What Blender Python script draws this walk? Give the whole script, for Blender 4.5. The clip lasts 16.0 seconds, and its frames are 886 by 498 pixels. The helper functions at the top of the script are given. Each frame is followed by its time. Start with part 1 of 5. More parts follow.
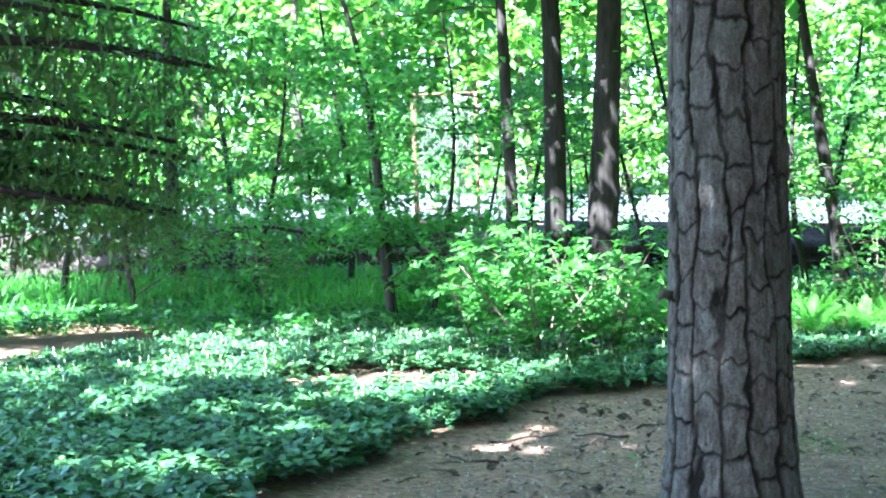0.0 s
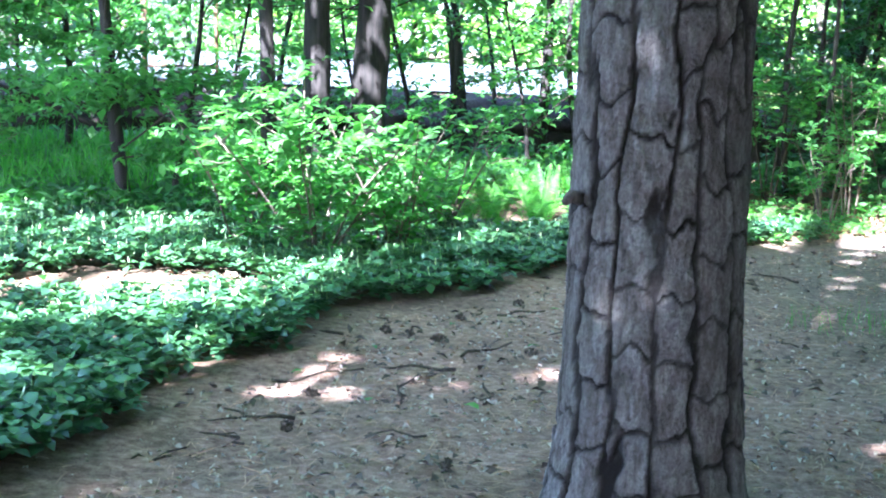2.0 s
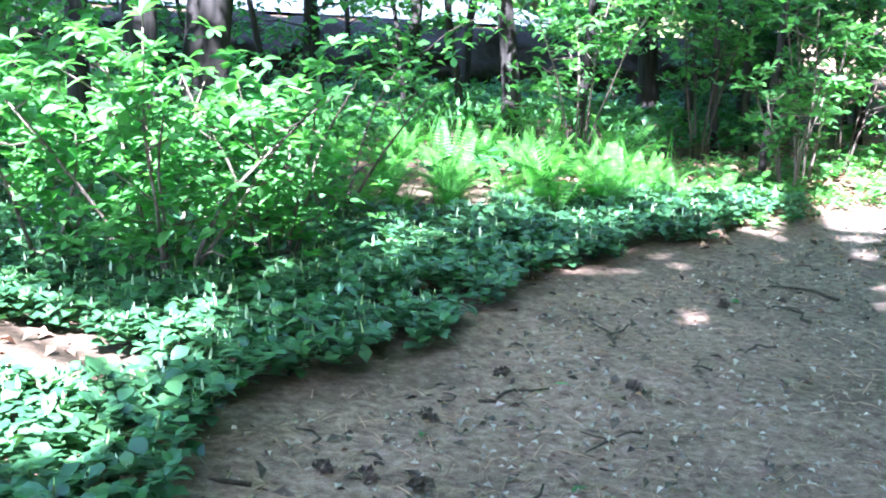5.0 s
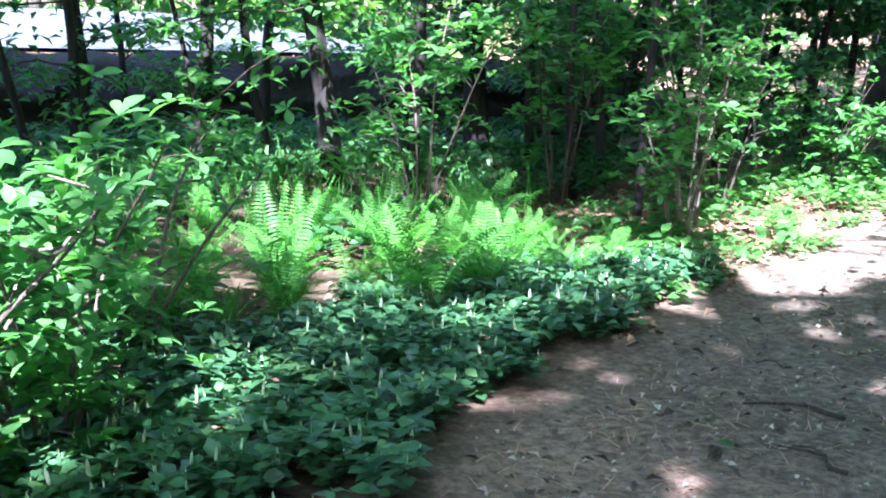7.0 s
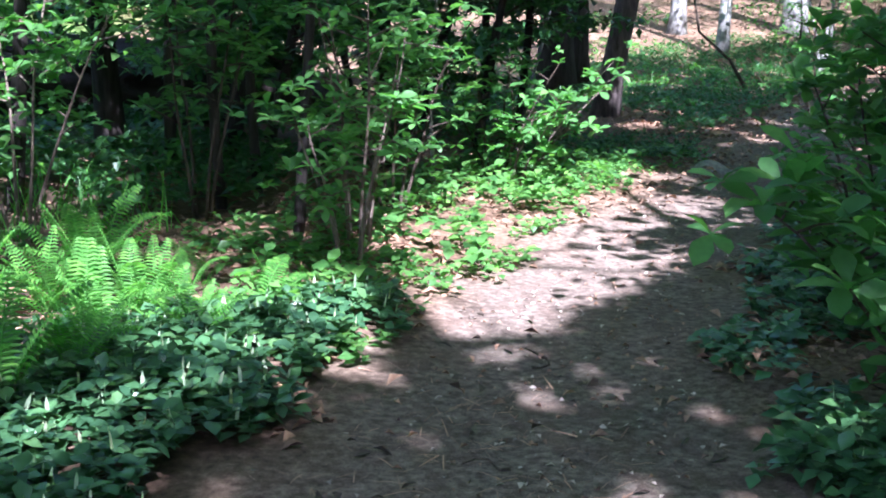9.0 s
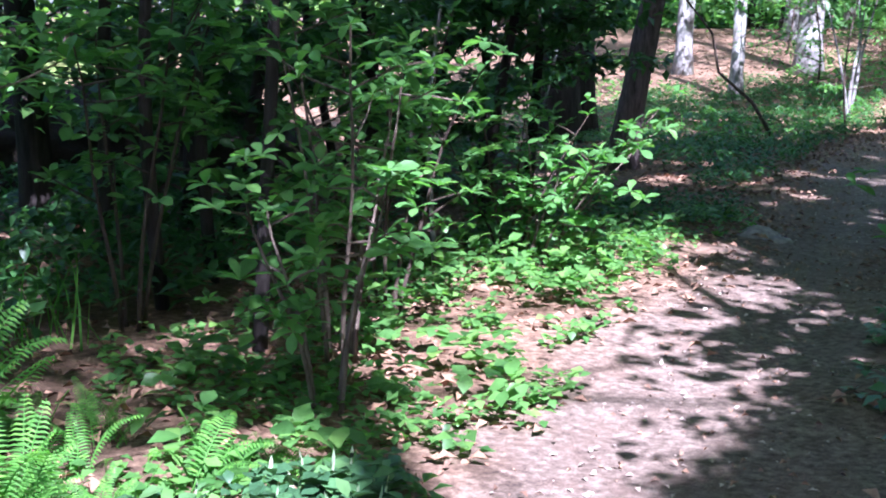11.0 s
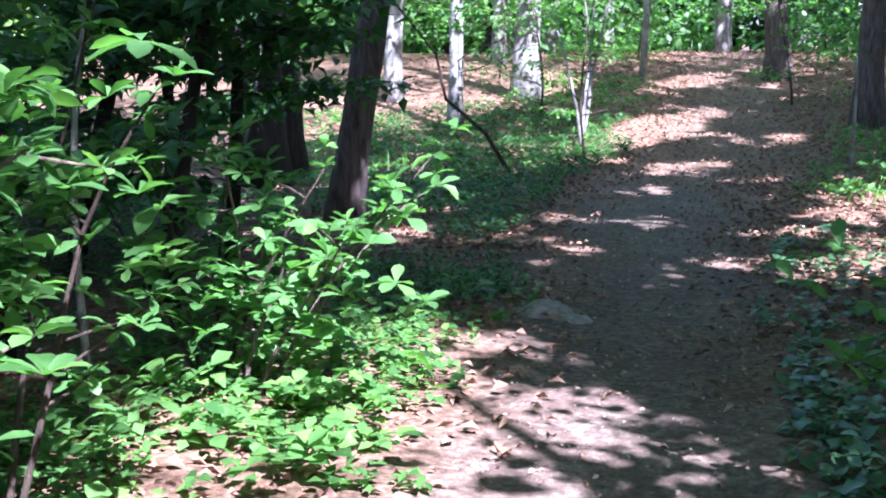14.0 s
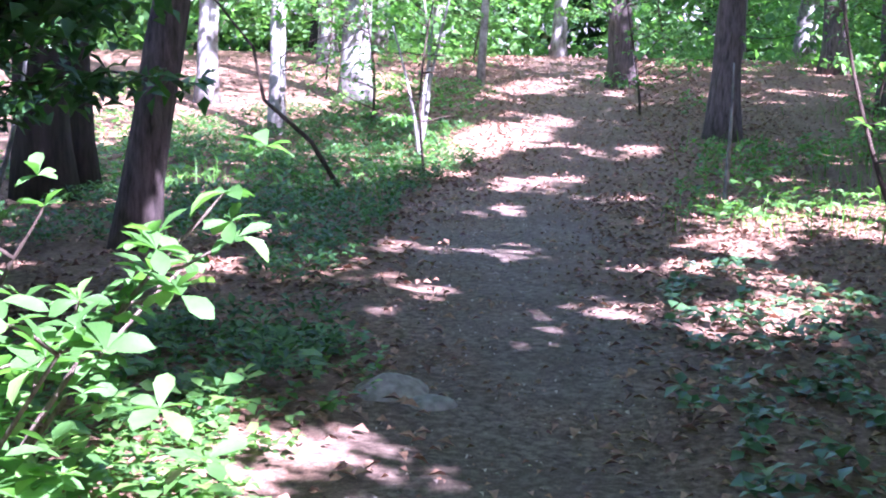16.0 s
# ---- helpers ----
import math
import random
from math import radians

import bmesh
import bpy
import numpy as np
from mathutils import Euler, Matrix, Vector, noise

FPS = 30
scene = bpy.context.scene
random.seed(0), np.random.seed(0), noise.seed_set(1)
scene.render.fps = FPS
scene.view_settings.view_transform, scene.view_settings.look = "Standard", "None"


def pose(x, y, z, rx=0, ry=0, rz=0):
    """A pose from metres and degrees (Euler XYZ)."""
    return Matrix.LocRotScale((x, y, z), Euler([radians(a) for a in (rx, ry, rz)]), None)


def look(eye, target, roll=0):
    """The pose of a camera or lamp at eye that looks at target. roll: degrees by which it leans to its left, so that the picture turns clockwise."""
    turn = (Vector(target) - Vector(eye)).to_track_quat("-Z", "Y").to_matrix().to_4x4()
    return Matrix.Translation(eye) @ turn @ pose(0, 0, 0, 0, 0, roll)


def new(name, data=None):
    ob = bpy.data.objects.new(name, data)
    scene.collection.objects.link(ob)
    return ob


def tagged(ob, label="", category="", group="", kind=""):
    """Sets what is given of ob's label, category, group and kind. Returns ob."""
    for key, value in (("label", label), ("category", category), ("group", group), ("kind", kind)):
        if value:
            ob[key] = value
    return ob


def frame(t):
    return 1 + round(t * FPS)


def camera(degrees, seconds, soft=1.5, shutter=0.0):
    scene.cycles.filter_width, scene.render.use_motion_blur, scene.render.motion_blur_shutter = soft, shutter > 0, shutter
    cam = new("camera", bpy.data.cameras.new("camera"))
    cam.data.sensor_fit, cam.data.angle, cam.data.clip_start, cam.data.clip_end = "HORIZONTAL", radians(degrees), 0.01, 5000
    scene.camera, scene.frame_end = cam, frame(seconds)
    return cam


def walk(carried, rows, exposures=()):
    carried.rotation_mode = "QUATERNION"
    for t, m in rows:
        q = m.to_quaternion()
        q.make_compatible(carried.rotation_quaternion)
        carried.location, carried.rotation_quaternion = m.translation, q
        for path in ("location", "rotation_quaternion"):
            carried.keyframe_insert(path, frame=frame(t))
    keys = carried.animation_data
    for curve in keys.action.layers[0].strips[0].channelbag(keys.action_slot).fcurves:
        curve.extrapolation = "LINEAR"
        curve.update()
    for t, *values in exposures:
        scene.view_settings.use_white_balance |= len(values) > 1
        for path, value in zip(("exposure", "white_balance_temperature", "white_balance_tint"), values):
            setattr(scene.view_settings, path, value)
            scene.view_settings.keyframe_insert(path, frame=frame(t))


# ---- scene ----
cam = camera(38.2, 16.0, soft=2.0)
METRES, EYE, TILT, LEAN, TURN = 15.8, 1.5, 2.3, 3.3, 0.0
ROWS = [
    (0.0, 0.0, 0.0, 0.0, 0.11, -4.99, -1.31),
    (0.5, -0.0036, 0.0305, -0.0056, -0.85, -5.49, -3.63),
    (1.0, -0.0084, 0.0699, -0.0084, -6.41, -7.11, -3.3),
    (1.5, -0.0109, 0.0966, -0.0131, -10.29, -8.66, -5.24),
    (2.0, -0.0138, 0.1288, -0.0107, -12.1, -10.36, -4.16),
    (2.5, -0.0216, 0.1673, -0.0123, -13.1, -11.1, -1.56),
    (3.0, -0.0227, 0.1981, -0.0152, -14.98, -11.99, -4.01),
    (3.5, -0.0135, 0.2301, -0.0119, -18.46, -14.96, -2.26),
    (4.0, -0.0121, 0.257, -0.0138, -19.84, -14.16, -4.83),
    (6.5, 0.0169, 0.4097, -0.0184, -25.03, -12.41, -3.46),
    (7.0, 0.0282, 0.4417, -0.0211, -30.91, -11.7, -3.8),
    (7.5, 0.043, 0.4659, -0.0193, -38.27, -12.2, -4.95),
    (8.0, 0.0684, 0.4882, -0.0193, -42.28, -11.83, -3.17),
    (8.5, 0.0848, 0.505, -0.0224, -44.98, -12.01, -4.26),
    (11.0, 0.1872, 0.6169, -0.0281, -46.39, -9.81, -4.0),
    (11.5, 0.2029, 0.6367, -0.0304, -44.53, -9.93, -4.49),
    (12.0, 0.2195, 0.6583, -0.0302, -47.11, -9.01, -2.96),
    (12.5, 0.2474, 0.6784, -0.0303, -51.59, -8.75, -2.73),
    (13.0, 0.2688, 0.6954, -0.0324, -55.68, -9.0, -3.29),
    (13.5, 0.2933, 0.7159, -0.0329, -58.91, -8.16, -4.01),
    (14.0, 0.3219, 0.7321, -0.0331, -60.11, -7.65, -3.15),
    (14.5, 0.3476, 0.7487, -0.0352, -61.4, -7.34, -4.19),
    (15.0, 0.3767, 0.7651, -0.0352, -66.88, -7.19, -4.43),
    (15.5, 0.4068, 0.7764, -0.0342, -69.16, -7.37, -4.28),
    (16.0, 0.4335, 0.7919, -0.0354, -67.89, -6.97, -4.4),
]
walk(cam, [(t, pose(0, 0, EYE, TILT, LEAN, TURN) @ pose(METRES * x, METRES * y, METRES * z, 90 + pitch, roll, yaw)) for t, x, y, z, yaw, pitch, roll in ROWS],
     [(0.0, 4.27, 5050, 4), (1.5, 4.4, 4980, 14), (4.0, 4.45, 4900, 17), (6.5, 3.7, 4950, 18), (8.5, 2.9, 5100, 23), (11.0, 2.6, 5080, 34), (12.5, 2.65, 5080, 34), (14.0, 2.8, 5100, 35), (16.0, 3.45, 5180, 53)])

# ---- world, sun, exposure ----
SUN_AZ, SUN_EL = radians(212), radians(50)  # azimuth from +y towards +x
TO_SUN = Vector((math.sin(SUN_AZ) * math.cos(SUN_EL), math.cos(SUN_AZ) * math.cos(SUN_EL), math.sin(SUN_EL)))
world = bpy.data.worlds.new("sky")
scene.world = world
world.use_nodes = True
wn = world.node_tree.nodes
sky = wn.new("ShaderNodeTexSky")
sky.sky_type = "NISHITA"
sky.sun_disc = False
sky.sun_elevation = SUN_EL
sky.sun_rotation = SUN_AZ
sky.air_density = 1.0
sky.dust_density = 2.0
world.node_tree.links.new(sky.outputs[0], wn["Background"].inputs[0])
wn["Background"].inputs[1].default_value = 0.085
sun = new("sun", bpy.data.lights.new("sun", "SUN"))
sun.data.energy = 5.0
sun.data.angle = radians(0.6)
sun.data.color = (1.0, 0.95, 0.86)
sun.matrix_world = look(TO_SUN * 60, (0, 0, 0))


# ---- materials ----
def material(name):
    m = bpy.data.materials.new(name)
    m.use_nodes = True
    m.node_tree.nodes.clear()
    return m, m.node_tree


def node(nt, kind, ins=None, **props):
    n = nt.nodes.new(kind)
    for k, v in props.items():
        setattr(n, k, v)
    for k, v in (ins or {}).items():
        if hasattr(v, "is_output"):
            nt.links.new(v, n.inputs[k])
        else:
            n.inputs[k].default_value = v
    return n


def ramp(nt, fac, stops):
    n = node(nt, "ShaderNodeValToRGB", {0: fac})
    while len(n.color_ramp.elements) < len(stops):
        n.color_ramp.elements.new(0.5)
    for e, (p, c) in zip(n.color_ramp.elements, stops):
        e.position, e.color = p, (*c, 1)
    return n.outputs[0]


def mixc(nt, fac, a, b, how="MIX"):
    n = node(nt, "ShaderNodeMix", data_type="RGBA", blend_type=how)
    for key, v in ((0, fac), (6, a), (7, b)):
        if hasattr(v, "is_output"):
            nt.links.new(v, n.inputs[key])
        else:
            n.inputs[key].default_value = v if key == 0 else (*v, 1)
    return n.outputs[2]


def finish(nt, shader):
    out = node(nt, "ShaderNodeOutputMaterial")
    nt.links.new(shader, out.inputs[0])


def foliage(name, dark, light, glow=0.55, rough=0.42, gloss=0.5, per_object=False):
    """Living leaf: two-sided, partly translucent, varied leaf by leaf."""
    m, nt = material(name)
    if per_object:
        rnd = node(nt, "ShaderNodeObjectInfo").outputs["Random"]
    else:
        rnd = node(nt, "ShaderNodeNewGeometry").outputs["Random Per Island"]
    pos = node(nt, "ShaderNodeTexCoord").outputs["Object"]
    n1 = node(nt, "ShaderNodeTexNoise", {"Vector": pos, "Scale": 40.0, "Detail": 3.0})
    col = ramp(nt, rnd, [(0.0, dark), (0.75, light), (1.0, tuple(min(1, c * k) for c, k in zip(light, (1.35, 1.15, 1.0))))])
    col = mixc(nt, 0.35, col, ramp(nt, n1.outputs[0], [(0.3, (0.45, 0.45, 0.45)), (0.7, (1, 1, 1))]), "MULTIPLY")
    bump = node(nt, "ShaderNodeBump", {"Strength": 0.25, "Distance": 0.004, "Height": n1.outputs[0]})
    p = node(nt, "ShaderNodeBsdfPrincipled", {"Base Color": col, "Roughness": rough, "Normal": bump.outputs[0]})
    p.inputs["Specular IOR Level"].default_value = gloss
    bright = mixc(nt, 1.0, col, (1.5, 1.85, 0.75), "MULTIPLY")
    tr = node(nt, "ShaderNodeBsdfTranslucent", {"Color": bright})
    mix = node(nt, "ShaderNodeMixShader", {0: glow, 1: p.outputs[0], 2: tr.outputs[0]})
    finish(nt, mix.outputs[0])
    return m


def bark(name, dark, light, scale=18.0, stretch=0.22, lichen=None, rough=0.9):
    m, nt = material(name)
    pos = node(nt, "ShaderNodeTexCoord").outputs["Object"]
    mp = node(nt, "ShaderNodeMapping", {"Vector": pos, "Scale": (1, 1, stretch)})
    big = node(nt, "ShaderNodeTexNoise", {"Vector": mp.outputs[0], "Scale": scale, "Detail": 8.0, "Roughness": 0.65})
    fine = node(nt, "ShaderNodeTexNoise", {"Vector": pos, "Scale": scale * 7, "Detail": 5.0})
    blot = node(nt, "ShaderNodeTexNoise", {"Vector": pos, "Scale": 2.6, "Detail": 4.0})
    col = ramp(nt, big.outputs[0], [(0.32, dark), (0.62, light)])
    col = mixc(nt, 0.4, col, ramp(nt, fine.outputs[0], [(0.3, (0.4, 0.4, 0.4)), (0.7, (1, 1, 1))]), "MULTIPLY")
    if lichen:
        col = mixc(nt, ramp(nt, blot.outputs[0], [(0.48, (0, 0, 0)), (0.66, (0.7, 0.7, 0.7))]), col, lichen)
    hgt = node(nt, "ShaderNodeMath", {0: big.outputs[0], 1: fine.outputs[0]}, operation="ADD")
    bump = node(nt, "ShaderNodeBump", {"Strength": 0.8, "Distance": 0.012, "Height": hgt.outputs[0]})
    p = node(nt, "ShaderNodeBsdfPrincipled", {"Base Color": col, "Roughness": rough, "Normal": bump.outputs[0]})
    p.inputs["Specular IOR Level"].default_value = 0.25
    finish(nt, p.outputs[0])
    return m


def plain(name, dark, light, scale=30.0, rough=0.8, metal=0.0, bump_m=0.003, per="object"):
    m, nt = material(name)
    pos = node(nt, "ShaderNodeTexCoord").outputs["Object"]
    n1 = node(nt, "ShaderNodeTexNoise", {"Vector": pos, "Scale": scale, "Detail": 6.0, "Roughness": 0.6})
    n2 = node(nt, "ShaderNodeTexNoise", {"Vector": pos, "Scale": scale * 0.13, "Detail": 3.0})
    col = ramp(nt, n1.outputs[0], [(0.3, dark), (0.7, light)])
    col = mixc(nt, 0.35, col, ramp(nt, n2.outputs[0], [(0.3, (0.45, 0.45, 0.45)), (0.65, (1, 1, 1))]), "MULTIPLY")
    if per == "island":
        rnd = node(nt, "ShaderNodeNewGeometry").outputs["Random Per Island"]
        col = mixc(nt, 0.75, col, ramp(nt, rnd, [(0.0, (0.35, 0.3, 0.28)), (0.5, (0.9, 0.85, 0.8)), (1.0, (1.5, 1.35, 1.2))]), "MULTIPLY")
    bump = node(nt, "ShaderNodeBump", {"Strength": 0.6, "Distance": bump_m, "Height": n1.outputs[0]})
    p = node(nt, "ShaderNodeBsdfPrincipled", {"Base Color": col, "Roughness": rough, "Metallic": metal, "Normal": bump.outputs[0]})
    finish(nt, p.outputs[0])
    return m


def ground_material():
    """Forest soil with litter, and the trodden path where the mask 'path' says so."""
    m, nt = material("forest_ground")
    pos = node(nt, "ShaderNodeTexCoord").outputs["Object"]
    path = node(nt, "ShaderNodeAttribute", attribute_name="path").outputs["Fac"]
    needle = node(nt, "ShaderNodeAttribute", attribute_name="needle").outputs["Fac"]
    lawn = node(nt, "ShaderNodeAttribute", attribute_name="lawn").outputs["Fac"]
    dry = node(nt, "ShaderNodeAttribute", attribute_name="dry").outputs["Fac"]
    a = node(nt, "ShaderNodeTexNoise", {"Vector": pos, "Scale": 1.3, "Detail": 6.0, "Roughness": 0.6}).outputs[0]
    b = node(nt, "ShaderNodeTexNoise", {"Vector": pos, "Scale": 22.0, "Detail": 8.0, "Roughness": 0.7}).outputs[0]
    c = node(nt, "ShaderNodeTexNoise", {"Vector": pos, "Scale": 170.0, "Detail": 5.0, "Roughness": 0.7}).outputs[0]
    soil = ramp(nt, b, [(0.3, (0.035, 0.025, 0.018)), (0.55, (0.10, 0.068, 0.045)), (0.75, (0.19, 0.13, 0.085))])
    leafy = ramp(nt, b, [(0.34, (0.06, 0.034, 0.022)), (0.5, (0.19, 0.117, 0.073)), (0.68, (0.37, 0.25, 0.17))])
    soil = mixc(nt, dry, soil, leafy)
    dirt = ramp(nt, b, [(0.32, (0.055, 0.04, 0.033)), (0.5, (0.17, 0.129, 0.101)), (0.68, (0.33, 0.262, 0.212))])
    pine = ramp(nt, b, [(0.32, (0.13, 0.07, 0.05)), (0.5, (0.32, 0.2, 0.152)), (0.68, (0.53, 0.37, 0.30))])
    dirt = mixc(nt, needle, dirt, pine)
    worn = node(nt, "ShaderNodeTexNoise", {"Vector": pos, "Scale": 3.4, "Detail": 7.0, "Roughness": 0.7}).outputs[0]
    dirt = mixc(nt, ramp(nt, worn, [(0.48, (0, 0, 0)), (0.66, (0.7, 0.7, 0.7))]), dirt, ramp(nt, c, [(0.35, (0.05, 0.034, 0.026)), (0.65, (0.24, 0.165, 0.125))]))
    col = mixc(nt, path, soil, dirt)
    col = mixc(nt, lawn, col, ramp(nt, b, [(0.3, (0.05, 0.10, 0.02)), (0.7, (0.16, 0.26, 0.06))]))
    col = mixc(nt, 0.45, col, ramp(nt, a, [(0.32, (0.5, 0.48, 0.46)), (0.62, (1, 1, 1))]), "MULTIPLY")
    col = mixc(nt, 0.5, col, ramp(nt, c, [(0.36, (0.35, 0.33, 0.32)), (0.62, (1.2, 1.2, 1.2))]), "MULTIPLY")
    h = node(nt, "ShaderNodeMath", {0: b, 1: c}, operation="ADD")
    bump = node(nt, "ShaderNodeBump", {"Strength": 0.45, "Distance": 0.006, "Height": h.outputs[0]})
    p = node(nt, "ShaderNodeBsdfPrincipled", {"Base Color": col, "Roughness": 0.95, "Normal": bump.outputs[0]})
    p.inputs["Specular IOR Level"].default_value = 0.15
    finish(nt, p.outputs[0])
    return m


M_GROUND = ground_material()
M_ROAD = plain("road_asphalt", (0.045, 0.047, 0.054), (0.088, 0.09, 0.1), 60, 0.85)
# near-black soil: shade of the undercut bank is put into the colour
M_BANK = plain("shade_toned_bank_soil", (0.010, 0.008, 0.006), (0.045, 0.03, 0.022), 14, 0.95, bump_m=0.05)
M_LEAF_BIG = foliage("shrub_leaf", (0.045, 0.12, 0.026), (0.105, 0.25, 0.07), 0.42, 0.45, 0.35, per_object=True)
M_LEAF_BUSH = foliage("bush_leaf", (0.045, 0.12, 0.026), (0.105, 0.25, 0.07), 0.45, 0.48, 0.35)
M_LEAF_TREE = foliage("tree_leaf", (0.045, 0.12, 0.028), (0.11, 0.25, 0.075), 0.5, 0.45)
# darker copy of the tree leaf: woodland shade put into its colour
M_LEAF_DARK = foliage("shade_toned_leaf", (0.02, 0.07, 0.02), (0.055, 0.15, 0.04), 0.35, 0.45)
M_LEAF_YEW = foliage("evergreen_spray", (0.035, 0.08, 0.028), (0.085, 0.15, 0.045), 0.4, 0.5)
# lighter copy of the tree leaf: sunshine beyond the road put into its colour
M_LEAF_FAR = foliage("sun_toned_leaf", (0.07, 0.15, 0.035), (0.17, 0.29, 0.08), 0.5, 0.5)
M_COVER = foliage("ground_cover_leaf", (0.028, 0.072, 0.033), (0.07, 0.16, 0.062), 0.2, 0.3, 0.55)
M_TIP = foliage("pale_spike", (0.25, 0.36, 0.2), (0.5, 0.58, 0.4), 0.3, 0.6, 0.2)
M_WEED = foliage("weed_leaf", (0.05, 0.135, 0.032), (0.12, 0.265, 0.065), 0.4, 0.4)
M_FERN = foliage("fern_frond", (0.07, 0.19, 0.035), (0.13, 0.32, 0.06), 0.5, 0.5, 0.3)
M_GRASS = foliage("grass_blade", (0.045, 0.14, 0.02), (0.10, 0.27, 0.045), 0.45, 0.5, 0.3)
M_PINE = bark("pine_bark", (0.085, 0.062, 0.052), (0.235, 0.175, 0.148), 30, 0.5)
M_BARK = bark("dark_bark", (0.012, 0.010, 0.009), (0.05, 0.04, 0.035), 20, 0.15)
M_OAK = bark("oak_bark", (0.036, 0.028, 0.025), (0.17, 0.132, 0.122), 24, 0.2)
M_GREY = bark("grey_bark", (0.055, 0.05, 0.044), (0.30, 0.285, 0.26), 13, 0.5, lichen=(0.42, 0.43, 0.39))
M_STEM = bark("twig_bark", (0.07, 0.05, 0.036), (0.23, 0.18, 0.14), 40, 0.2)
M_STEM_DARK = bark("dark_twig_bark", (0.03, 0.022, 0.016), (0.11, 0.08, 0.06), 40, 0.2)
M_LITTER = plain("dead_leaf", (0.15, 0.075, 0.045), (0.42, 0.27, 0.18), 26, 0.75, per="island")
M_NEEDLE = plain("dry_needle", (0.24, 0.13, 0.08), (0.46, 0.30, 0.21), 30, 0.7, per="island")
M_CHIP = plain("pale_chip", (0.3, 0.25, 0.21), (0.55, 0.48, 0.42), 40, 0.8, per="island")
M_ROCK = plain("grey_stone", (0.15, 0.125, 0.105), (0.36, 0.315, 0.275), 16, 0.85, bump_m=0.02)
M_RUST = plain("rusty_steel", (0.10, 0.045, 0.028), (0.27, 0.14, 0.09), 40, 0.8, 0.2)
M_WIRE = plain("galvanised_wire", (0.35, 0.36, 0.36), (0.55, 0.56, 0.56), 60, 0.5, 0.6)
M_CONE = plain("pine_cone_scale", (0.03, 0.02, 0.015), (0.12, 0.08, 0.055), 60, 0.8)

# ---- geometry helpers ----
rng = np.random.default_rng(11)


def vnoise(x, y, scale, seed=0):
    """Smooth value noise in 0..1."""
    x, y = np.asarray(x, float) * scale + seed * 17.3, np.asarray(y, float) * scale - seed * 9.1
    i, j = np.floor(x), np.floor(y)
    u, v = x - i, y - j
    u, v = u * u * (3 - 2 * u), v * v * (3 - 2 * v)

    def h(a, b):
        s = np.sin(a * 127.1 + b * 311.7 + seed * 74.7) * 43758.5453
        return s - np.floor(s)
    return (h(i, j) * (1 - u) + h(i + 1, j) * u) * (1 - v) + (h(i, j + 1) * (1 - u) + h(i + 1, j + 1) * u) * v


def sstep(a, b, v):
    v = np.clip((np.asarray(v, float) - a) / (b - a), 0, 1)
    return v * v * (3 - 2 * v)


def tri_mesh(name, verts, tris, mat, parent=None, smooth=False, label=""):
    """One mesh object from arrays of corners and triangles."""
    me = bpy.data.meshes.new(name)
    fill(me, verts, tris, mat, smooth)
    ob = new(name, me)
    if parent:
        ob.parent = parent
    if label:
        ob["label"] = label
    return ob


def fill(me, verts, tris, mat, smooth=False):
    verts, tris = np.ascontiguousarray(verts, np.float32), np.ascontiguousarray(tris, np.int32)
    me.vertices.add(len(verts))
    me.vertices.foreach_set("co", verts.ravel())
    me.loops.add(tris.size)
    me.loops.foreach_set("vertex_index", tris.ravel())
    me.polygons.add(len(tris))
    me.polygons.foreach_set("loop_start", np.arange(0, tris.size, 3, dtype=np.int32))
    me.polygons.foreach_set("loop_total", np.full(len(tris), 3, np.int32))
    if smooth:
        me.polygons.foreach_set("use_smooth", np.ones(len(tris), bool))
    me.materials.append(mat)
    me.update(calc_edges=True)
    return me


def join(parts):
    vs, fs, n = [], [], 0
    for v, f in parts:
        vs.append(np.asarray(v, float))
        fs.append(np.asarray(f, int) + n)
        n += len(v)
    return np.concatenate(vs), np.concatenate(fs)


def tube(points, radii, seg=8, rough=0.0, seed=0):
    """A tapered, slightly uneven round limb along points."""
    p = np.asarray(points, float)
    r = np.asarray(radii, float)
    d = np.gradient(p, axis=0)
    d /= np.linalg.norm(d, axis=1)[:, None]
    ref = np.array([1.0, 0, 0]) if abs(d[0][0]) < 0.8 else np.array([0, 1.0, 0])
    s = np.cross(d, ref)
    s /= np.linalg.norm(s, axis=1)[:, None]
    t = np.cross(d, s)
    a = np.linspace(0, 2 * np.pi, seg, endpoint=False)
    k = 1 + rough * (vnoise(np.arange(len(p))[:, None] * 0.7 + seed, np.cos(a)[None] * 2 + 5, 1.3, 3) - 0.5) * 2
    ring = p[:, None] + (r[:, None] * k)[..., None] * (np.cos(a)[None, :, None] * s[:, None] + np.sin(a)[None, :, None] * t[:, None])
    v = np.concatenate([ring.reshape(-1, 3), p[:1], p[-1:]])
    n = len(p)
    i, j = np.meshgrid(np.arange(n - 1), np.arange(seg), indexing="ij")
    q = lambda a_, b_: a_ * seg + b_ % seg
    f = np.concatenate([np.stack([q(i, j), q(i, j + 1), q(i + 1, j + 1)], -1).reshape(-1, 3),
                        np.stack([q(i, j), q(i + 1, j + 1), q(i + 1, j)], -1).reshape(-1, 3)])
    k = np.arange(seg)
    f = np.concatenate([f, np.stack([np.full(seg, n * seg), (k + 1) % seg, k], -1),
                        np.stack([np.full(seg, n * seg + 1), (n - 1) * seg + k, (n - 1) * seg + (k + 1) % seg], -1)])
    return v, f[:, ::-1]


